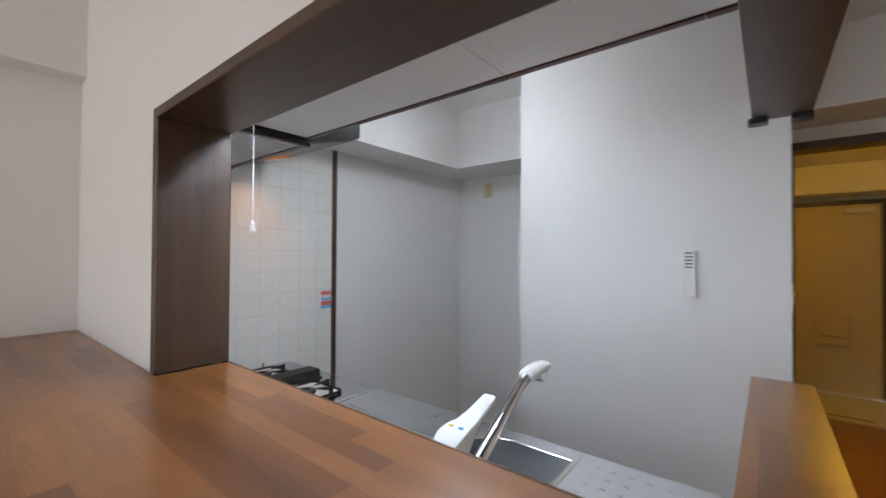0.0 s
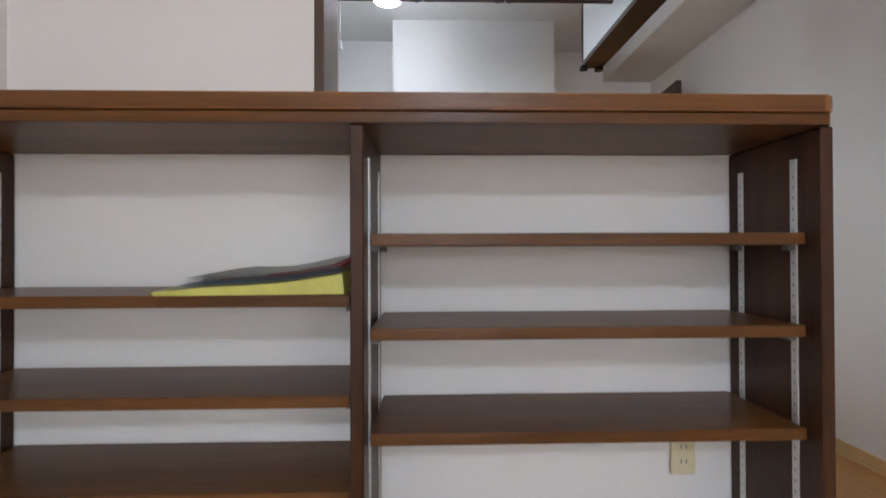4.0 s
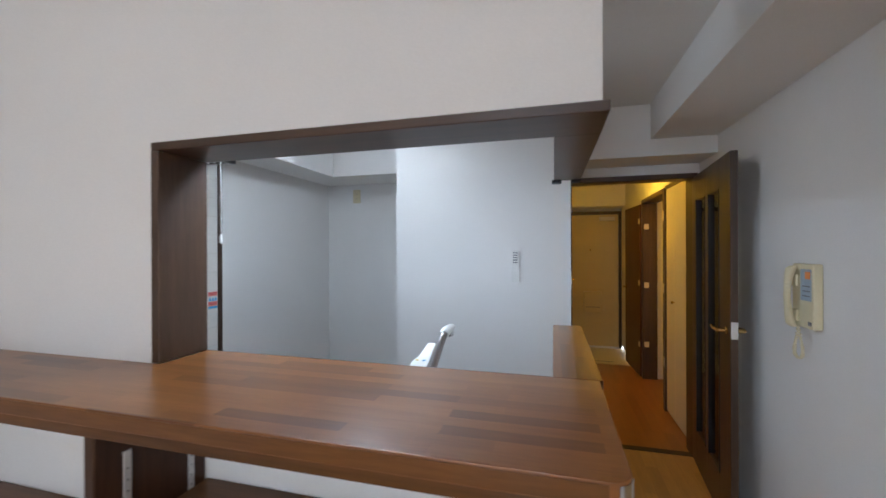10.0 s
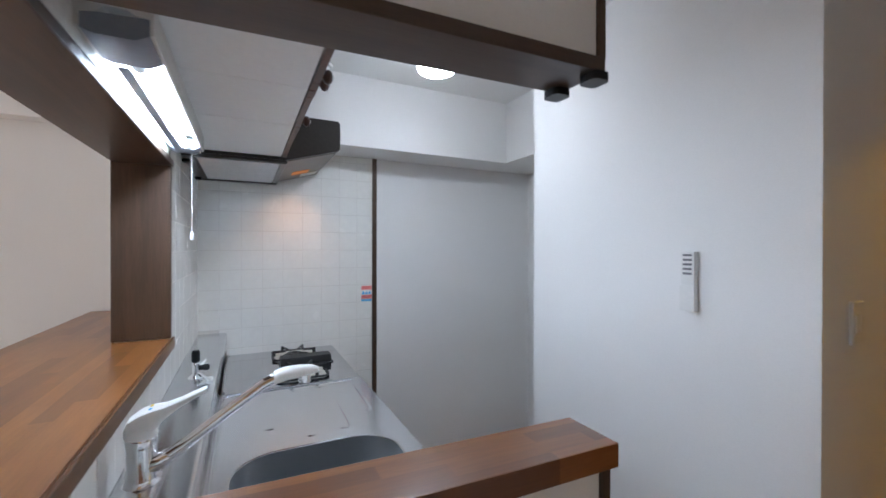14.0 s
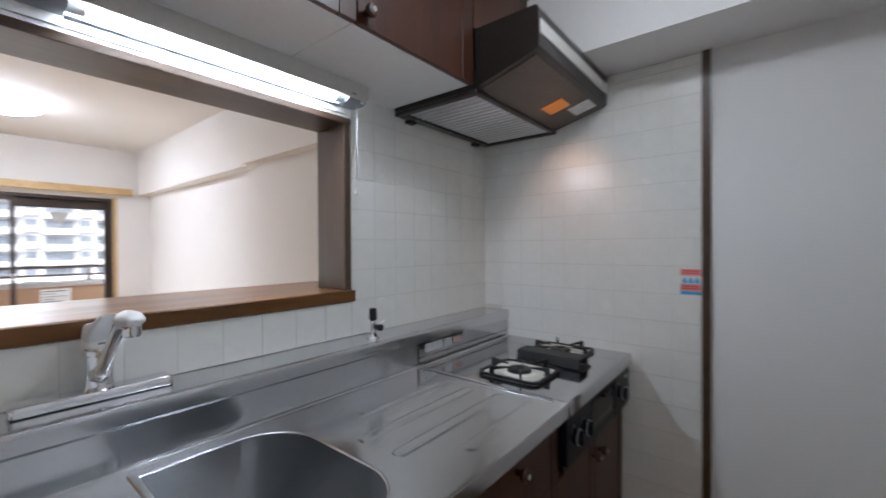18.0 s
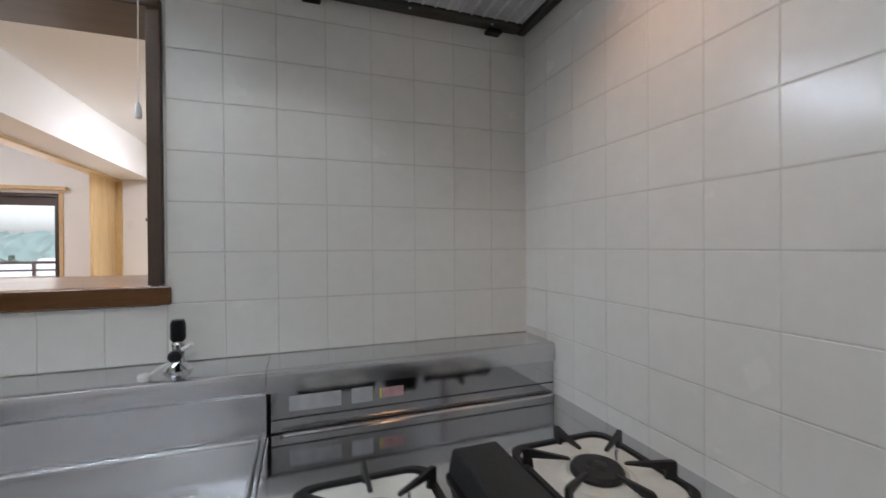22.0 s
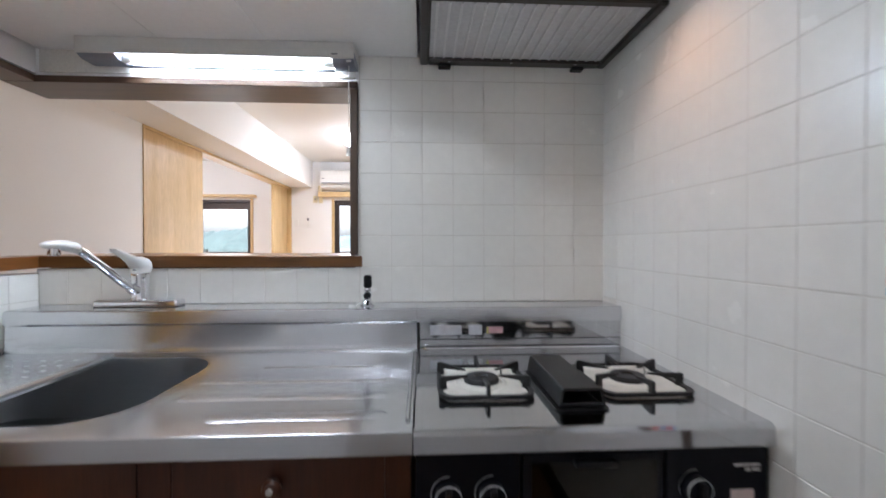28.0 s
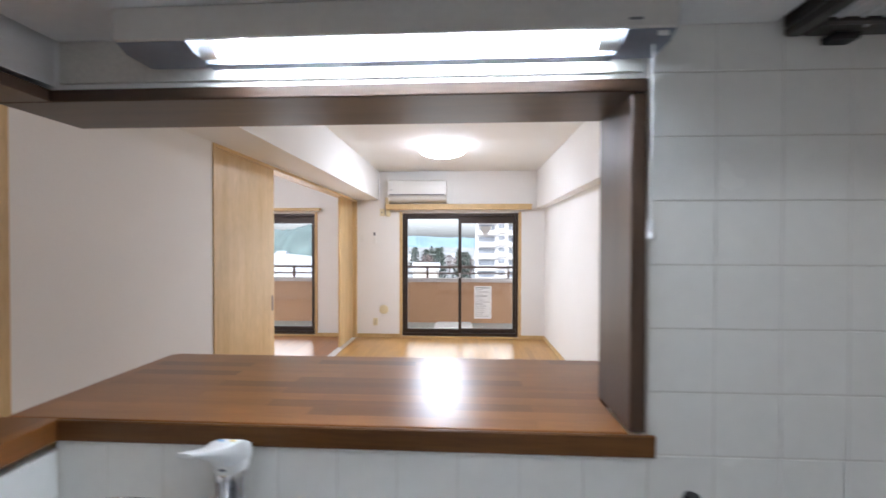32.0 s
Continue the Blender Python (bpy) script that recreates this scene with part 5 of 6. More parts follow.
put("lever", tube(bmesh.new(), [(0.64, -0.074, 1.03), (0.60, -0.076, 1.03), (0.545, -0.072, 1.03)], 0.007, 10), BRASS)
put("notch", B(0.03, -0.0365, 1.55, 0.05, -0.0342, 1.60), BRASS)
fd = thing("entrance_door", (2.57, 5.95, -0.05), "beige steel entrance door with letter box and lever handle", "door")
part("frame_side", B(2.087, 5.90, -0.05, 2.135, 6.0, 2.14, bev=0.002), BRONZE, fd)
part("frame_side", B(2.990, 5.90, -0.05, 3.029, 6.0, 2.14, bev=0.002), BRONZE, fd)
part("frame_head", B(2.135, 5.90, 2.09, 2.990, 6.0, 2.14, bev=0.002), BRONZE, fd)
part("door_leaf", B(2.137, 5.93, -0.045, 2.988, 5.975, 2.088, bev=0.003), FRONTDOOR, fd)
lb = part("letter_box", B(2.455, 5.845, 0.51, 2.725, 5.93, 0.85, bev=0.012, seg=2), FRONTDOOR, fd)
part("flap", B(2.49, 5.838, 0.57, 2.69, 5.846, 0.595, bev=0.002), FRONTDOOR, lb)
part("flap_slot", B(2.485, 5.842, 0.60, 2.695, 5.8452, 0.61), INKGREY, lb)
part("viewer", lathe(bmesh.new(), (2.56, 5.93, 1.52), [(0.014, 0), (0.014, 0.006), (0.006, 0.008)], "-y", 16), BRASS, fd)
part("handle_plate", B(2.172, 5.924, 0.99, 2.208, 5.93, 1.20, bev=0.002), FRONTDOOR, fd)
part("handle", tube(bmesh.new(), [(2.19, 5.925, 1.05), (2.19, 5.88, 1.05), (2.26, 5.875, 1.05), (2.32, 5.878, 1.05)], 0.010, 10), BRASS, fd)
part("thumb_turn", lathe(bmesh.new(), (2.19, 5.922, 1.30), [(0.022, 0), (0.022, 0.010), (0.010, 0.028)], "-y", 16), BRASS, fd)
part("closer", B(2.70, 5.86, 1.99, 2.93, 5.93, 2.05, bev=0.004), LAMPGREY, fd)
part("kick_sill", B(2.135, 5.88, -0.05, 2.99, 5.93, -0.03), ALU, fd)
setting("entry_groove", boxes((2.32, 5.03, -0.0495, 2.80, 5.075, -0.047)), INKGREY, "dark groove across the entry floor", "groove")
hl = thing("hall_lamp", (2.53, 3.55, 2.5), "warm yellow round hall ceiling lamp", "lamp")
part("base", lathe(bmesh.new(), (2.53, 3.55, 2.5), [(0.13, 0), (0.13, 0.015)], "-z", 28), WHITEP, hl)
part("globe", lathe(bmesh.new(), (2.53, 3.55, 2.485), [(0.12, 0), (0.12, 0.03), (0.10, 0.06), (0.05, 0.075), (0.01, 0.078)], "-z", 28), HALL_GLOW, hl, "glowing warm glass shade")
hl = thing("bathroom_lamp", (3.8, 3.84, 2.4), "warm lamp in the small room off the hall", "lamp")
part("globe", lathe(bmesh.new(), (3.8, 3.84, 2.40), [(0.07, 0), (0.08, 0.03), (0.06, 0.07), (0.01, 0.085)], "-z", 20), BATH_GLOW, hl, "glowing warm glass shade")
setting("ceiling_bathroom", boxes((3.16, 3.20, 2.4, 4.6, 4.32, 2.49)), CEIL, "ceiling of the small room off the hall", "ceiling")

# door phone on the side wall
ph = thing("door_phone", (3.03, 1.07, 1.34), "cream wall door phone with handset and coiled cord", "telephone")
part("base", B(2.994, 0.950, 1.212, 3.03, 1.102, 1.480, bev=0.008, seg=2), CREAM, ph)
part("label_panel", B(2.9925, 0.962, 1.328, 2.994, 1.034, 1.458), LABELGREY, ph, "grey-blue printed panel")
for dz in (0.0, 0.02, 0.04):
    part("print_line", B(2.992, 0.970, 1.345 + dz, 2.9925, 1.02, 1.350 + dz), INKGREY, ph)
part("button", B(2.988, 0.966, 1.418, 2.9925, 0.996, 1.448, bev=0.002), ORANGE, ph, "orange call button")
part("button", B(2.989, 0.960, 1.228, 2.994, 0.980, 1.244, bev=0.002), INKGREY, ph)
part("cradle", B(2.982, 1.045, 1.385, 2.994, 1.085, 1.435, bev=0.004), CREAM, ph)
part("cradle", B(2.982, 1.045, 1.235, 2.994, 1.085, 1.285, bev=0.004), CREAM, ph)
bm = bmesh.new()
hs = [(2.982, 1.210, 0.016, 0.012), (2.974, 1.222, 0.021, 0.018), (2.966, 1.262, 0.020, 0.015), (2.961, 1.30, 0.016, 0.012), (2.959, 1.34, 0.0155, 0.011), (2.961, 1.385, 0.016, 0.012), (2.966, 1.425, 0.020, 0.015), (2.974, 1.460, 0.021, 0.018), (2.982, 1.470, 0.016, 0.012)]
loft(bm, [[(x + math.cos(a) * d, 1.066 + math.sin(a) * w, z) for a in [2 * math.pi * i / 16 for i in range(16)]] for x, z, w, d in hs])
part("handset", bm, CREAM, ph, "pale cream handset")
coil = [(2.990 + 0.005 * math.cos(i * 1.5), 1.045 + 0.030 * math.sin(2 * math.pi * i / 140) + 0.005 * math.sin(i * 1.5), 1.215 - 0.135 * math.sin(math.pi * i / 140) ** 0.7) for i in range(141)]
part("coiled_cord", tube(bmesh.new(), coil, 0.0032, 6), CREAM, ph)
ph.location.y -= 0.014
plate_thing("wall_socket", (3.03, 1.005, 0.31), "-x", 0.07, 0.12, WHITEP, "white low wall socket plate with a round cable cap", "socket", [("cap", 0, 0, 0.035, 0.05, WHITEP, 0.012)])
plate_thing("wall_socket", (1.923, -0.15, 0.337), "-y", 0.07, 0.115, CREAM, "cream double wall socket behind the shelf", "socket",
            [("slot", dx, dz, 0.003, 0.012, INKGREY, 0.0006) for dx in (-0.007, 0.007) for dz in (0.02, -0.02)])

# oak door on the side wall near the counter
od = thing("oak_door", (3.03, -0.25, 0), "light oak side door in an oak frame", "door")
part("frame_side", B(3.012, 0.197, 0, 3.165, 0.248, 2.29, bev=0.002), OAK, od)
part("frame_side", B(3.012, -0.762, 0, 3.165, -0.711, 2.29, bev=0.002), OAK, od)
part("frame_head", B(3.012, -0.711, 2.215, 3.165, 0.197, 2.29, bev=0.002), OAKX, od)
part("leaf", B(3.045, -0.248, 0.008, 3.075, 0.195, 2.213, bev=0.002), OAK, od)
part("leaf", B(3.085, -0.709, 0.008, 3.115, -0.2, 2.213, bev=0.002), OAK, od)
setting("closet_side", boxes((3.6, -0.8, 0, 3.7, 0.3, CL), (3.16, -0.85, 0, 3.6, -0.78, CL), (3.16, 0.28, 0, 3.6, 0.35, CL)), PAPER, "inside behind the oak door", "wall")

# ---- living room ----
sl = thing("sliding_door", (3.06, -2.55, 0), "light oak sliding door half open to the side room", "door")
part("leaf", B(3.040, -3.02, 0.012, 3.072, -2.10, 2.262, bev=0.002), OAK, sl)
part("pull", B(3.0385, -2.995, 0.93, 3.040, -2.965, 1.07), RAIL, sl, "dark recessed pull")
sl2 = thing("sliding_door", (3.11, -5.5, 0), "light oak sliding door leaf pushed against the far post", "door")
part("leaf", B(3.085, -5.88, 0.012, 3.117, -5.20, 2.262, bev=0.002), OAK, sl2)
fr = thing("sliding_frame", (3.08, -4.0, 0), "light oak frame and head track of the sliding doors", "frame")
part("head_track", B(3.020, -5.925, 2.262, 3.165, -2.09, 2.29, bev=0.002), OAKX, fr)
part("post", B(3.022, -2.10, 0, 3.165, -2.068, 2.29, bev=0.002), OAK, fr)
part("post", B(3.022, -5.928, 0, 3.165, -5.885, 2.262, bev=0.002), OAK, fr)


def window(name, x0, x1, label, poster=False):
    t = thing(name, ((x0 + x1) / 2, FY - 0.08, WZ0), label, "window")
    for a, b in ((x0, x0 + 0.04), (x1 - 0.04, x1)):
        part("frame_side", B(a, FY - 0.12, WZ0, b, FY - 0.02, WZ1, bev=0.002), BRONZE, t)
    part("frame_head", B(x0 + 0.04, FY - 0.12, WZ1 - 0.045, x1 - 0.04, FY - 0.02, WZ1, bev=0.002), BRONZE, t)
    part("frame_sill", B(x0 + 0.04, FY - 0.13, WZ0, x1 - 0.04, FY - 0.01, WZ0 + 0.05, bev=0.002), BRONZE, t)
    mid = (x0 + x1) / 2
    for a, b, y, top in ((mid - 0.02, x1 - 0.04, FY - 0.05, 0.05), (x0 + 0.04, mid + 0.02, FY - 0.09, 0.12)):
        s = part("sash", boxes((a, y - 0.014, WZ0 + 0.05, a + 0.045, y + 0.014, WZ1 - 0.045), (b - 0.045, y - 0.014, WZ0 + 0.05, b, y + 0.014, WZ1 - 0.045),
                               (a + 0.045, y - 0.014, WZ1 - 0.045 - top, b - 0.045, y + 0.014, WZ1 - 0.045), (a + 0.045, y - 0.014, WZ0 + 0.05, b - 0.045, y + 0.014, WZ0 + 0.12)), BRONZE, t)
        p = part("pane", B(a + 0.045, y - 0.003, WZ0 + 0.12, b - 0.045, y + 0.003, WZ1 - 0.045 - top), GLASS, s)
        p.visible_shadow = False
    tr = 0.045
    for a, b, z0, z1 in ((x0 - tr, x0, 0.0, WZ1 + 0.02), (x1, x1 + tr, 0.0, WZ1 + 0.02)):
        part("casing", B(a, FY - 0.02, z0, b, FY + 0.014, z1, bev=0.002), OAK, t, "light oak casing")
    part("sill_board", B(x0, FY - 0.02, 0.0, x1, FY + 0.014, WZ0, bev=0.002), OAKX, t)
    part("crescent_lock", B(mid - 0.012, FY - 0.036, 1.0, mid + 0.012, FY - 0.02, 1.08, bev=0.003), ALU, t)
    return t


w1 = window("window_1", W1X0, W1X1, "dark bronze sliding balcony window of the living room")
w1["kind"] = "structure"
w2 = window("window_2", W2X0, W2X1, "dark bronze sliding balcony window of the side room")
w2["kind"] = "structure"
pos = thing("notice_sheet", (0.92, FY - 0.085, 0.60), "white printed notice sheet taped on the window glass", "notice")
part("sheet", B(0.775, FY - 0.0868, 0.315, 1.065, FY - 0.0855, 0.862), PAPERSHEET, pos)
rn = random.Random(8)
for k in range(15):
    z = 0.832 - k * 0.034
    part("print_line", B(1.045 - (0.23 if k == 0 else rn.uniform(0.09, 0.235)), FY - 0.0854, z - (0.006 if k in (0, 4, 8) else 0.003), 1.045, FY - 0.085, z + (0.006 if k in (0, 4, 8) else 0.003)), INKGREY, pos)
tri = thing("window_marker", (0.88, FY - 0.085, 1.85), "grey triangular rescue marker on the window glass", "marker")
part("triangle", loft(bmesh.new(), [[(0.99, y, 1.86), (0.765, y, 1.86), (0.88, y, 1.668)] for y in (FY - 0.0868, FY - 0.0855)]), MARKERGREY, tri)
rail = thing("curtain_box", (1.33, FY + 0.05, 2.13), "light oak curtain rail box above the window", "curtain rail")
part("board", B(0.145, FY, 2.125, 2.525, FY + 0.115, 2.215, bev=0.003), OAKX, rail)
part("track", B(0.18, FY + 0.03, 2.105, 2.49, FY + 0.055, 2.125), WHITEP, rail)
rail = thing("curtain_box", (4.65, FY + 0.05, 2.13), "light oak curtain rail box of the side room", "curtain rail")
part("board", B(3.64, FY, 2.115, 5.65, FY + 0.10, 2.16, bev=0.003), OAKX, rail)

ac = thing("air_conditioner", (1.95, FY + 0.12, 2.24), "white wall air conditioner above the balcony window", "air conditioner")
prof = [(FY, 2.60), (FY + 0.16, 2.60), (FY + 0.205, 2.575), (FY + 0.215, 2.50), (FY + 0.215, 2.355), (FY + 0.205, 2.335), (FY, 2.335)]
part("body", prism(bmesh.new(), prof, "x", 1.52, 2.465, 0.006), WHITEP, ac)
part("outlet_gap", B(1.55, FY + 0.19, 2.346, 2.44, FY + 0.2165, 2.366), INKGREY, ac)
part("louvre", prism(bmesh.new(), [(FY, 2.33), (FY + 0.20, 2.33), (FY + 0.17, 2.275), (FY + 0.10, 2.245), (FY, 2.245)], "x", 1.52, 2.465, 0.004), WHITEP, ac, "lower louvre section")
part("flap", B(1.56, FY + 0.17, 2.285, 2.43, FY + 0.193, 2.295), LAMPGREY, ac)
part("badge", B(2.39, FY + 0.2152, 2.43, 2.435, FY + 0.2165, 2.438), INKGREY, ac)
part("mount_plate", B(1.41, FY, 2.225, 1.52, FY + 0.02, 2.56), WHITEP, ac)
part("pipe_cover", B(2.467, FY, 2.16, 2.535, FY + 0.075, 2.33, bev=0.01), CREAM, ac, "cream pipe cover")
part("pipe_cover", B(2.46, FY, 2.02, 2.53, FY + 0.065, 2.16, bev=0.008), CREAM, ac, "cream pipe cover")
dome = thing("ceiling_light", (1.50, -4.2, CL), "lit round white dome ceiling light", "lamp")
part("base", lathe(bmesh.new(), (1.50, -4.2, CL), [(0.29, 0), (0.29, 0.012)], "-z", 40), WHITEP, dome)
part("dome", lathe(bmesh.new(), (1.50, -4.2, CL - 0.012), [(0.300, 0.0385), (0.25, 0.085), (0.16, 0.115), (0.03, 0.128)], "-z", 48), DOME_GLOW, dome, "glowing white dome")
part("dome_rim", lathe(bmesh.new(), (1.50, -4.2, CL - 0.012), [(0.29, 0), (0.302, 0.012), (0.303, 0.038)], "-z", 48), DOME_RIM, dome, "softly glowing rim")
part("finial", lathe(bmesh.new(), (1.50, -4.2, CL - 0.148), [(0.02, 0), (0.02, 0.008), (0.008, 0.016)], "-z", 16), WHITEP, dome)
dome = thing("ceiling_light", (4.75, -3.7, CL), "lit white ceiling light with a pull cord in the side room", "lamp")
part("dome", lathe(bmesh.new(), (4.75, -3.7, CL), [(0.28, 0), (0.29, 0.02), (0.27, 0.06), (0.16, 0.10), (0.03, 0.11)], "-z", 40), DOME_GLOW, dome, "glowing white dome")
part("pull_cord", tube(bmesh.new(), [(4.75, -3.7, CL - 0.11), (4.75, -3.7, 2.18)], 0.002, 6), WHITEP, dome)
plate_thing("ac_remote", (2.727, FY, 1.675), "y", 0.05, 0.20, WHITEP, "white air conditioner remote in a wall holder", "remote control", [("screen", 0, 0.055, 0.034, 0.05, INKGREY, 0.016), ("body", 0, 0, 0.04, 0.17, WHITEP, 0.014)])
plate_thing("light_switch", (2.935, FY, 1.66), "y", 0.07, 0.12, WHITEP, "white switch plate by the window", "switch", [("rocker", 0, 0, 0.025, 0.05, WHITEP, 0.003)])
plate_thing("wall_socket", (2.60, FY, 2.09), "y", 0.075, 0.12, CREAM, "cream socket beside the pipe cover", "socket", [("slot", 0, 0.0, 0.02, 0.03, INKGREY, 0.0006)])
plate_thing("wall_socket", (2.715, FY, 0.26), "y", 0.075, 0.12, CREAM, "cream low wall socket by the window", "socket", [("slot", 0, 0.02, 0.02, 0.01, INKGREY, 0.0006), ("slot", 0, -0.02, 0.02, 0.01, INKGREY, 0.0006)])
vt = thing("round_vent", (2.573, FY, 0.468), "round cream wall vent cover", "vent")
part("cover", lathe(bmesh.new(), (2.573, FY, 0.468), [(0.075, 0), (0.075, 0.006), (0.06, 0.014), (0.02, 0.016)], "y", 28), CREAM, vt)

# ---- balcony ----
setting("balcony_floor", boxes((-1.5, -7.35, -0.14, 7.5, FY - 0.16, -0.02)), CONC, "grey concrete balcony floor", "floor")
setting("balcony_wall", boxes((-1.5, -7.48, -0.2, 7.5, -7.35, 0.80)), TERRA, "terracotta balcony parapet", "wall")
setting("balcony_coping", boxes((-1.5, -7.52, 0.80, 7.5, -7.31, 0.87)), PLASTER, "pale coping of the balcony parapet", "trim")
setting("balcony_ceiling", boxes((-1.5, -7.5, 2.72, 7.5, FY - 0.16, 2.9)), CONC, "slab above the balcony", "ceiling")
br = thing("balcony_railing", (2.5, -7.42, 0.87), "brown metal double rail on the balcony parapet", "railing")
part("top_rail", B(-1.5, -7.445, 1.075, 7.5, -7.395, 1.12, bev=0.006), RAIL, br)
part("lower_rail", B(-1.5, -7.435, 0.955, 7.5, -7.405, 0.985, bev=0.004), RAIL, br)
for x in (-1.0, 0.35, 1.98, 3.4, 4.75, 6.1):
    part("post", B(x - 0.02, -7.44, 0.87, x + 0.02, -7.40, 1.08), RAIL, br)
hb = thing("hatch_cover", (1.40, -6.62, -0.02), "low white metal escape hatch cover on the balcony floor", "hatch")
part("rim", B(1.08, -6.95, -0.02, 1.78, -6.35, 0.06, bev=0.01), WHITEP, hb)
part("lid", B(1.11, -6.92, 0.06, 1.75, -6.38, 0.085, bev=0.008), WHITEP, hb)

# ---- outside ----
ASPH = mat("pale_ground", (0.30, 0.31, 0.30), 0.9, 0, 0.2, 0.08, 0.012, 0.0)
# Distance haze is put into the hill's pale blue colour.
HILL = mat("haze_tinted_hill", (0.21, 0.31, 0.35), 1.0, 0, 0.15, 0.02, 0.003, 0.0)
# Leaf colour is lifted to stand in for haze over the far trees.
LEAF = mat("haze_paled_conifer_leaf", (0.115, 0.15, 0.125), 0.8, 0, 0.4, 0.6, 0.08, 0.0)
BARE = mat("bare_winter_twigs", (0.27, 0.21, 0.20), 0.9, 0, 0.3, 0.8, 0.1, 0.0)
TRUNK = mat("tree_bark", (0.08, 0.06, 0.05), 0.9, 0, 0.2, 6, 1, 0.2)
WALLW = mat("white_building_wall", (0.58, 0.57, 0.565), 0.8, 0, 0.05, 0.6, 0.08, 0.0)
WALLB = mat("beige_building_wall", (0.52, 0.48, 0.43), 0.8, 0, 0.06, 0.6, 0.08, 0.0)
ROOFG = mat("pale_grey_roof", (0.46, 0.48, 0.51), 0.7, 0.0, 0.08, 0.9, 0.1, 0.0)
ROOFD = mat("slate_roof", (0.20, 0.21, 0.23), 0.7, 0, 0.1, 0.9, 0.1, 0.0)
WINDK = mat("far_window_dark", (0.20, 0.22, 0.25), 0.3, 0, 0.2, 0.5, 0.1, 0.0)
GZ = -14.0
setting("ground", boxes((-2500, -4000, GZ - 1, 2500, -9, GZ)), ASPH, "distant town ground", "ground")
bm = bmesh.new()
rn = random.Random(3)
ridge = []
for i in range(241):
    x = -1500 + i * 12.5
    h = 44 + 20 * math.sin(x * 0.0021 + 1.2) + 11 * math.sin(x * 0.0066) + 4 * math.sin(x * 0.021 + 2) + rn.uniform(-1.2, 1.2) + (20 if x > 350 else 0)
    ridge.append([bm.verts.new((x, -1900 - 60 * k, GZ - 2 + (h * 0.78 + 2) * math.sin(math.pi / 2 * k / 5) + (rn.uniform(-1, 1) if 0 < k < 5 else 0))) for k in range(6)])
for p, q in zip(ridge, ridge[1:]):
    for k in range(5):
        bm.faces.new((p[k], q[k], q[k + 1], p[k + 1]))
vs, fs = [], []
rh = random.Random(21)
for i in range(221):
    x = 95 + i * 3.0
    top = (19 + 8 * math.sin(x * 0.012 + 0.4) + 3 * math.sin(x * 0.05)) * min(1.0, (x - 90) / 60) + rh.uniform(-1.6, 2.2)
    for k, (y, q) in enumerate(((-395, 0.0), (-405, 0.35), (-420, 0.7), (-440, 0.92), (-455, 1.0))):
        vs.append((x + rh.uniform(-1, 1), y + rh.uniform(-1, 1), GZ - 1 + (top + 14) * q + (rh.uniform(-0.8, 0.8) if 0 < k else 0)))
    if i:
        for k in range(4):
            a = (i - 1) * 5 + k
            fs.append((a, a + 5, a + 6, a + 1))
me = bpy.data.meshes.new("backdrop_wood")
me.from_pydata(vs, [], fs)
me.shade_smooth()
# This slope's green has the haze mixed into it as well.
me.materials.append(mat("haze_tinted_slope", (0.13, 0.185, 0.18), 1.0, 0, 0.45, 0.25, 0.03, 0.0))
tagged(new("backdrop_wood", me), "dark green wooded hill with haze in its colour", "hill", kind="structure")
tagged(setting("backdrop_hills", bm, HILL, "wooded hills on the horizon, tinted blue for haze", "hills"))

ap = thing("apartment_building", (-17, -106, GZ), "white apartment block with stacked balconies", "building")
part("wall", B(-36, -112, GZ, -1.6, -101.5, 12.6), WALLW, ap)
part("roof", B(-36.4, -112.4, 12.6, -1.2, -101.1, 13.4), WALLW, ap)
bays = [(-1.9, -6.6), (-9.4, -14.0), (-16.8, -21.4), (-24.2, -28.8)]
for fl in range(9):
    z = GZ + 0.2 + fl * 2.95
    for a, b in bays:
        bal = part("balcony", B(b, -101.5, z, a, -99.9, z + 1.15), WALLW, ap)
        part("window", B(b + 0.3, -101.45, z + 1.2, a - 0.3, -101.38, z + 2.55), WINDK, ap)
    for a, b in ((-6.8, -9.2), (-14.2, -16.6), (-21.6, -24.0)):
        part("stair_panel", B(b + 0.3, -101.5, z + 0.5, a - 0.3, -100.7, z + 1.6), WALLW, ap)
        part("stair_window", B(b + 0.4, -101.46, z + 1.65, a - 0.4, -101.40, z + 2.8), WINDK, ap)


def house(x, y, w, d, h, ridge, wall_m, roof_m, label):
    t = thing("house", (x, y, GZ), label, "house", "far houses")
    part("wall", B(x - w / 2, y - d / 2, GZ, x + w / 2, y + d / 2, GZ + h), wall_m, t)
    part("roof", prism(bmesh.new(), [(y - d / 2 - 0.5, GZ + h), (y + d / 2 + 0.5, GZ + h), (y, GZ + h + ridge)], "x", x - w / 2 - 0.5, x + w / 2 + 0.5), roof_m, t)
    for k in range(max(2, int(w / 4))):
        xx = x - w / 2 + (k + 0.5) * w / max(2, int(w / 4))
        part("window", B(xx - 0.8, y + d / 2, GZ + h * 0.45, xx + 0.8, y + d / 2 + 0.06, GZ + h * 0.45 + 1.3), WINDK, t)


rn = random.Random(11)
for k in range(46):
    y = -75 - rn.random() ** 1.3 * 330
    x = rn.uniform(-0.30, 0.62) * (-y) + 6
    if -40 < x < 0 and y > -125:
        continue
    house(x, y, rn.uniform(7, 15), rn.uniform(6, 10), rn.uniform(3.5, 7.5), rn.uniform(1.0, 2.4), rn.choice((WALLW, WALLB, WALLW)), rn.choice((ROOFG, ROOFG, ROOFD, ROOFG)), "far two-storey house with a pale roof")
hall = thing("sports_hall", (62, -118, GZ), "large white hall with a low grey curved roof", "hall")
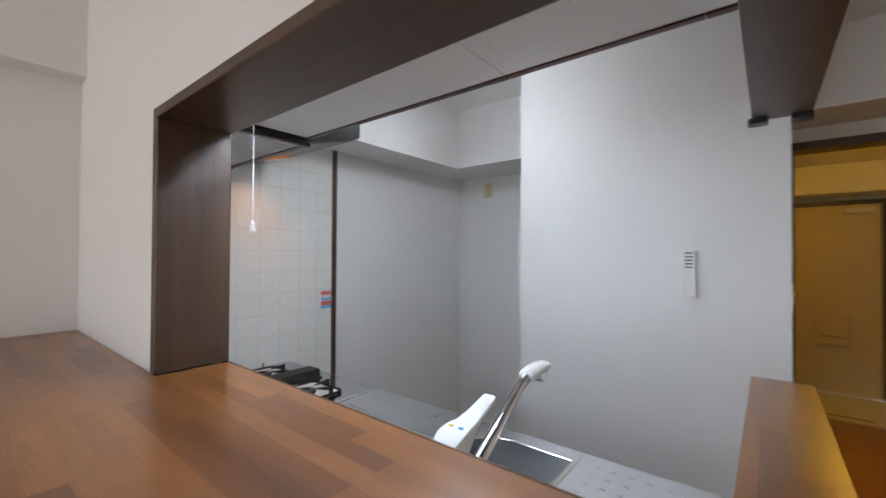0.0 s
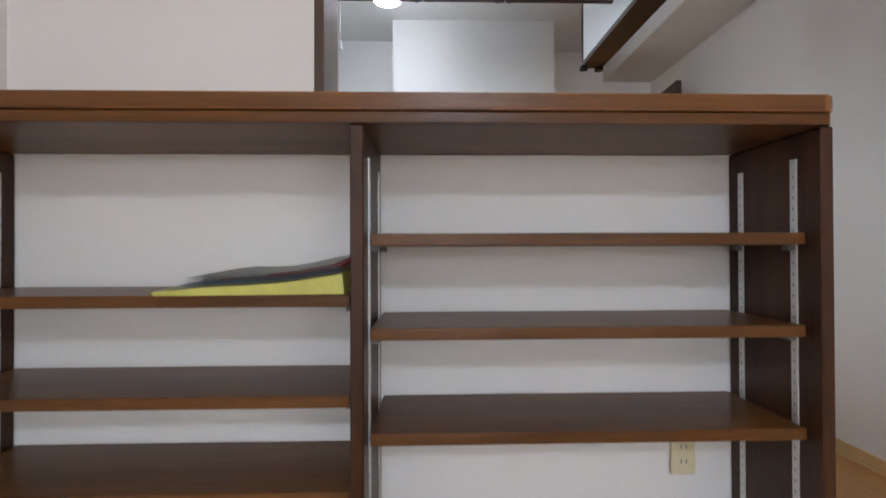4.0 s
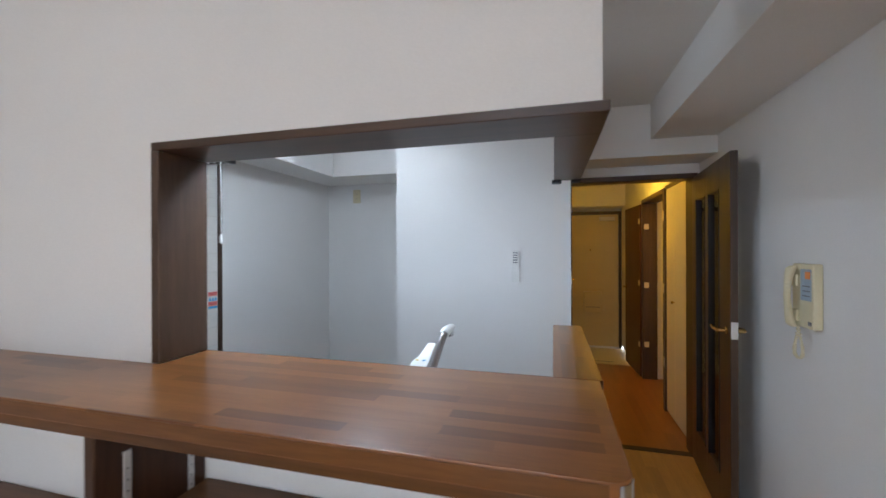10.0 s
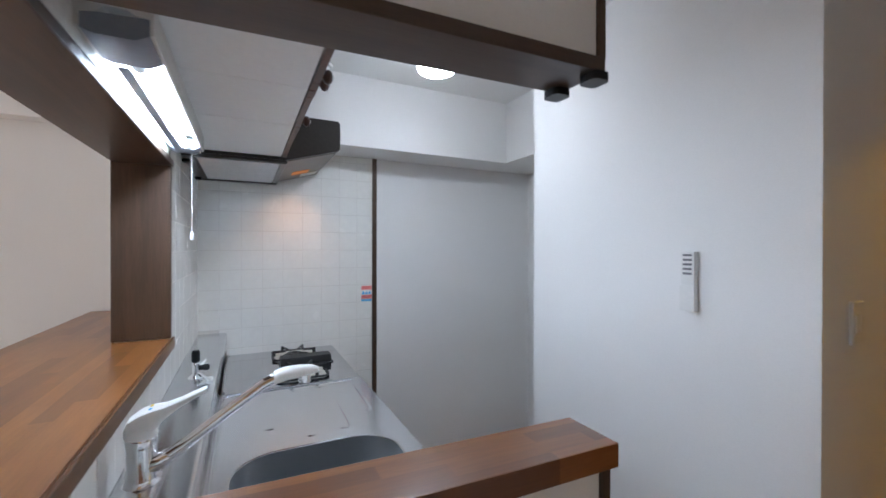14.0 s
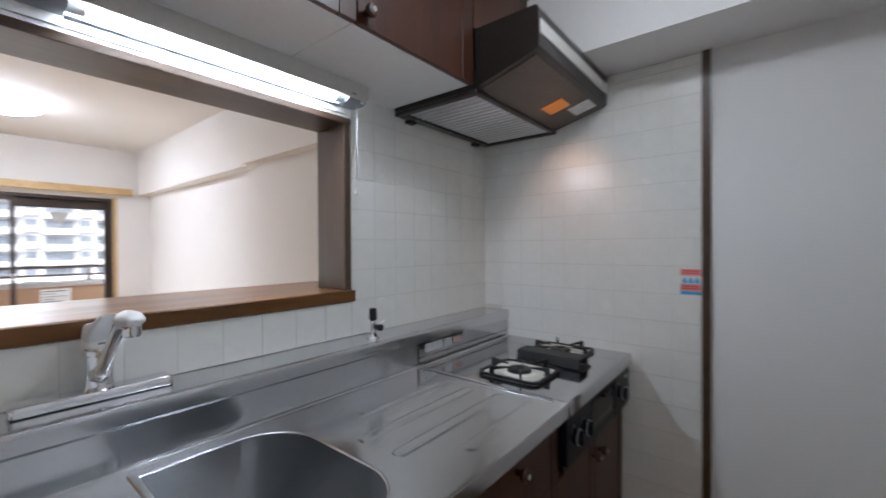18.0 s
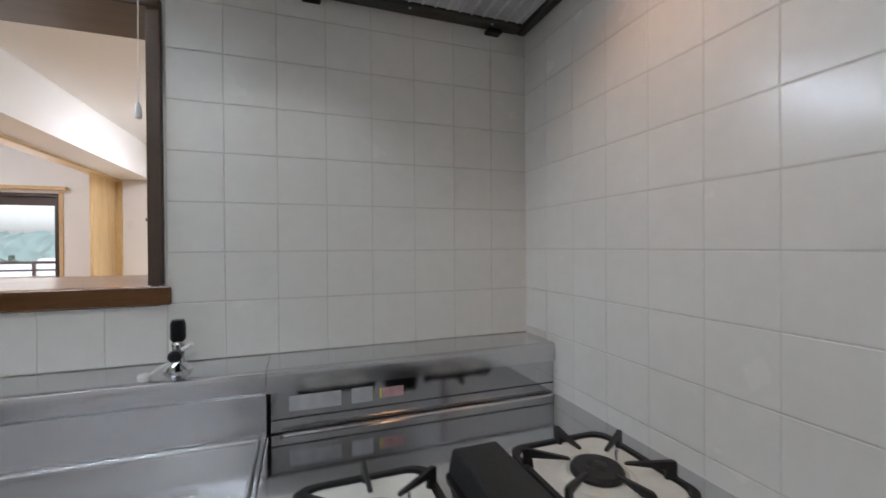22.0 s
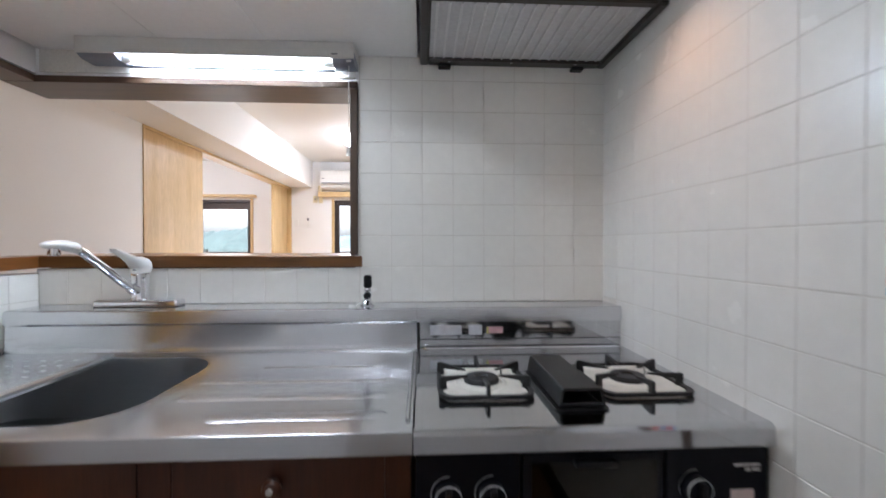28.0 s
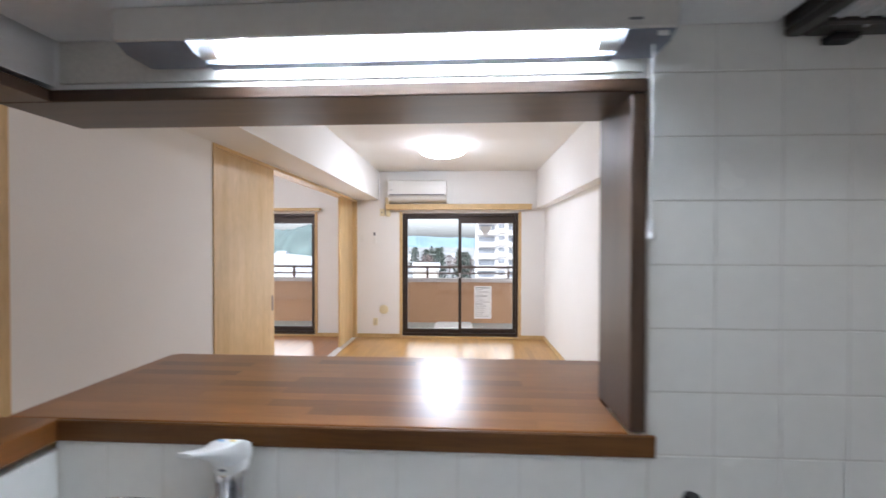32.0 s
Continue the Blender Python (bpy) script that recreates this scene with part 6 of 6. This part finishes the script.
part("wall", B(40, -135, GZ, 92, -100, GZ + 8.0), WALLW, hall)
part("roof", prism(bmesh.new(), [(39.5 + 53 * i / 12, GZ + 8.0 + 4.2 * math.sin(math.pi * i / 12)) for i in range(13)], "y", -136, -99.5), ROOFG, hall)


def tree(x, y, h, r, seed, conifer, label):
    t = thing("tree", (x, y, GZ), label, "tree", "far trees")
    rr = random.Random(seed)
    part("trunk", tube(bmesh.new(), [(x, y, GZ), (x + 0.1, y, GZ + h * 0.5), (x, y, GZ + h * 0.95)], [h * 0.03, h * 0.018, 0.05], 8), TRUNK, t)
    verts, faces = [], []
    n = 420 if conifer else 300
    for _ in range(n):
        u = rr.random()
        z = h * (0.15 + 0.85 * u) if conifer else h * (0.35 + 0.6 * u)
        lim = r * (math.sqrt(max(0, 1 - u * u)) * 0.9 + 0.06) if conifer else r * math.sin(math.pi * (0.12 + 0.8 * u))
        a, q = rr.uniform(0, 6.283), lim * math.sqrt(rr.random()) * rr.uniform(0.6, 1.15)
        c = Vector((x + q * math.cos(a), y + q * math.sin(a), GZ + z))
        s = rr.uniform(0.25, 0.6) * r * 0.34
        d1 = Vector((rr.uniform(-1, 1), rr.uniform(-1, 1), rr.uniform(-0.7, 0.7))).normalized() * s
        d2 = d1.orthogonal().normalized() * s * (0.6 if conifer else 0.25)
        k = len(verts)
        verts += [c - d1, c + d2, c + d1, c - d2]
        faces.append((k, k + 1, k + 2, k + 3))
    me = bpy.data.meshes.new("crown")
    me.from_pydata(verts, [], faces)
    me.materials.append(LEAF if conifer else BARE)
    cr = new("crown", me)
    cr.parent = t
    cr.matrix_parent_inverse = Matrix.Translation(-t.location)


rn = random.Random(5)
for k in range(30):
    y = -150 - rn.random() * 90
    x = 1.3 + (-y) * rn.uniform(-0.02, 0.10) if k < 14 else 1.3 + (-y) * rn.uniform(0.05, 0.62)
    con = k % 2 == 0
    tree(x, y, rn.uniform(11.5, 14.5) if con else rn.uniform(9, 12.5), rn.uniform(2.8, 4.2) if con else rn.uniform(3, 5), k, con, "far dark green conifer" if con else "far bare winter tree")

# ---- wall tiles, last ----
P = 0.111
tile_cache = {}
def tile_mesh(w, h):
    key = (round(w, 4), round(h, 4))
    if key not in tile_cache:
        bm = bmesh.new()
        a, b = w / 2 - 0.0006, h / 2 - 0.0011
        loft(bm, [[(sx * (a - d), sy * (b - d), z) for sx, sy in ((-1, -1), (1, -1), (1, 1), (-1, 1))] for d, z in ((0, 0), (0, 0.0048), (0.0009, 0.0057))], False, True)
        me = bpy.data.meshes.new("tile")
        bm.to_mesh(me)
        bm.free()
        me.materials.append(TILE)
        me.shade_smooth()
        me.set_sharp_from_angle(angle=radians(20))
        tile_cache[key] = me
    return tile_cache[key]


rt = random.Random(2)
def lay(parent, origin, u, n, us, vs, skip=None):
    """Tiles between the joint lines us (along u) and vs (upwards) on a wall through origin."""
    u, n, o = Vector(u), Vector(n), Vector(origin)
    up = n.cross(u)
    for a0, a1 in zip(us, us[1:]):
        for b0, b1 in zip(vs, vs[1:]):
            if a1 - a0 < 0.012 or b1 - b0 < 0.012 or (skip and skip((a0 + a1) / 2, (b0 + b1) / 2)):
                continue
            ob = new("tile", tile_mesh(a1 - a0, b1 - b0))
            c = o + u * (a0 + a1) / 2 + Vector((0, 0, 1)) * (b0 + b1) / 2 + n * rt.uniform(-0.0002, 0.0002)
            m = Matrix((u, up, n)).transposed().to_4x4()
            tilt = Euler((rt.uniform(-0.0022, 0.0022), rt.uniform(-0.0022, 0.0022), 0)).to_matrix().to_4x4()
            ob.matrix_basis = Matrix.Translation(c) @ m @ tilt
            ob.parent = parent
            ob.matrix_parent_inverse = Matrix.Translation(-parent.location)


rows_up = [1.063] + [1.0795 + P * 1.0045 * k for k in range(1, 8)] + [1.945]
cols = [0.004] + [0.007 + P * 1.003 * k for k in range(1, 9)]
part("grout_bed", B(0.001, 0.0, 1.063, 0.9, 0.0068, 1.94), GROUT, wall_partition)
part("grout_bed", B(0.9, 0.0, 1.063, 2.0, 0.0068, 1.186), GROUT, wall_partition)
part("grout_bed", B(0.912, 0.0, 1.863, 1.986, 0.0068, 1.94), GROUT, wall_partition)
lay(wall_partition, (0, 0.002, 0), (-1, 0, 0), (0, 1, 0), [-c for c in reversed(cols[:9])], rows_up)
cols2 = [0.899 + P * k for k in range(0, 10)] + [1.999]
lay(wall_partition, (0, 0.002, 0), (-1, 0, 0), (0, 1, 0), [-c for c in reversed(cols2)], [1.063, 1.188])
part("grout_bed", B(1.9927, 0.002, 0.94, 2.003, 0.783, 1.170), GROUT, wall_partition)
lay(wall_partition, (1.9975, 0, 0), (0, -1, 0), (-1, 0, 0), [-0.782] + [-P * k for k in range(7, 0, -1)] + [-0.01], [0.94, 0.9685, 1.0795, 1.170])
part("grout_bed", B(0.0, 0.003, 0.0, 0.0068, 0.99, 2.124), GROUT, wall_west_kitchen)
zs = [0.004] + [1.0795 + P * 1.0045 * k for k in range(-9, 10)] + [2.122]
lay(wall_west_kitchen, (0.002, 0, 0), (0, 1, 0), (1, 0, 0), [0.006] + [P * k for k in range(1, 9)] + [0.989], [z for z in zs if z >= 0.0], lambda a, b: a < 0.14 and b < 1.06)
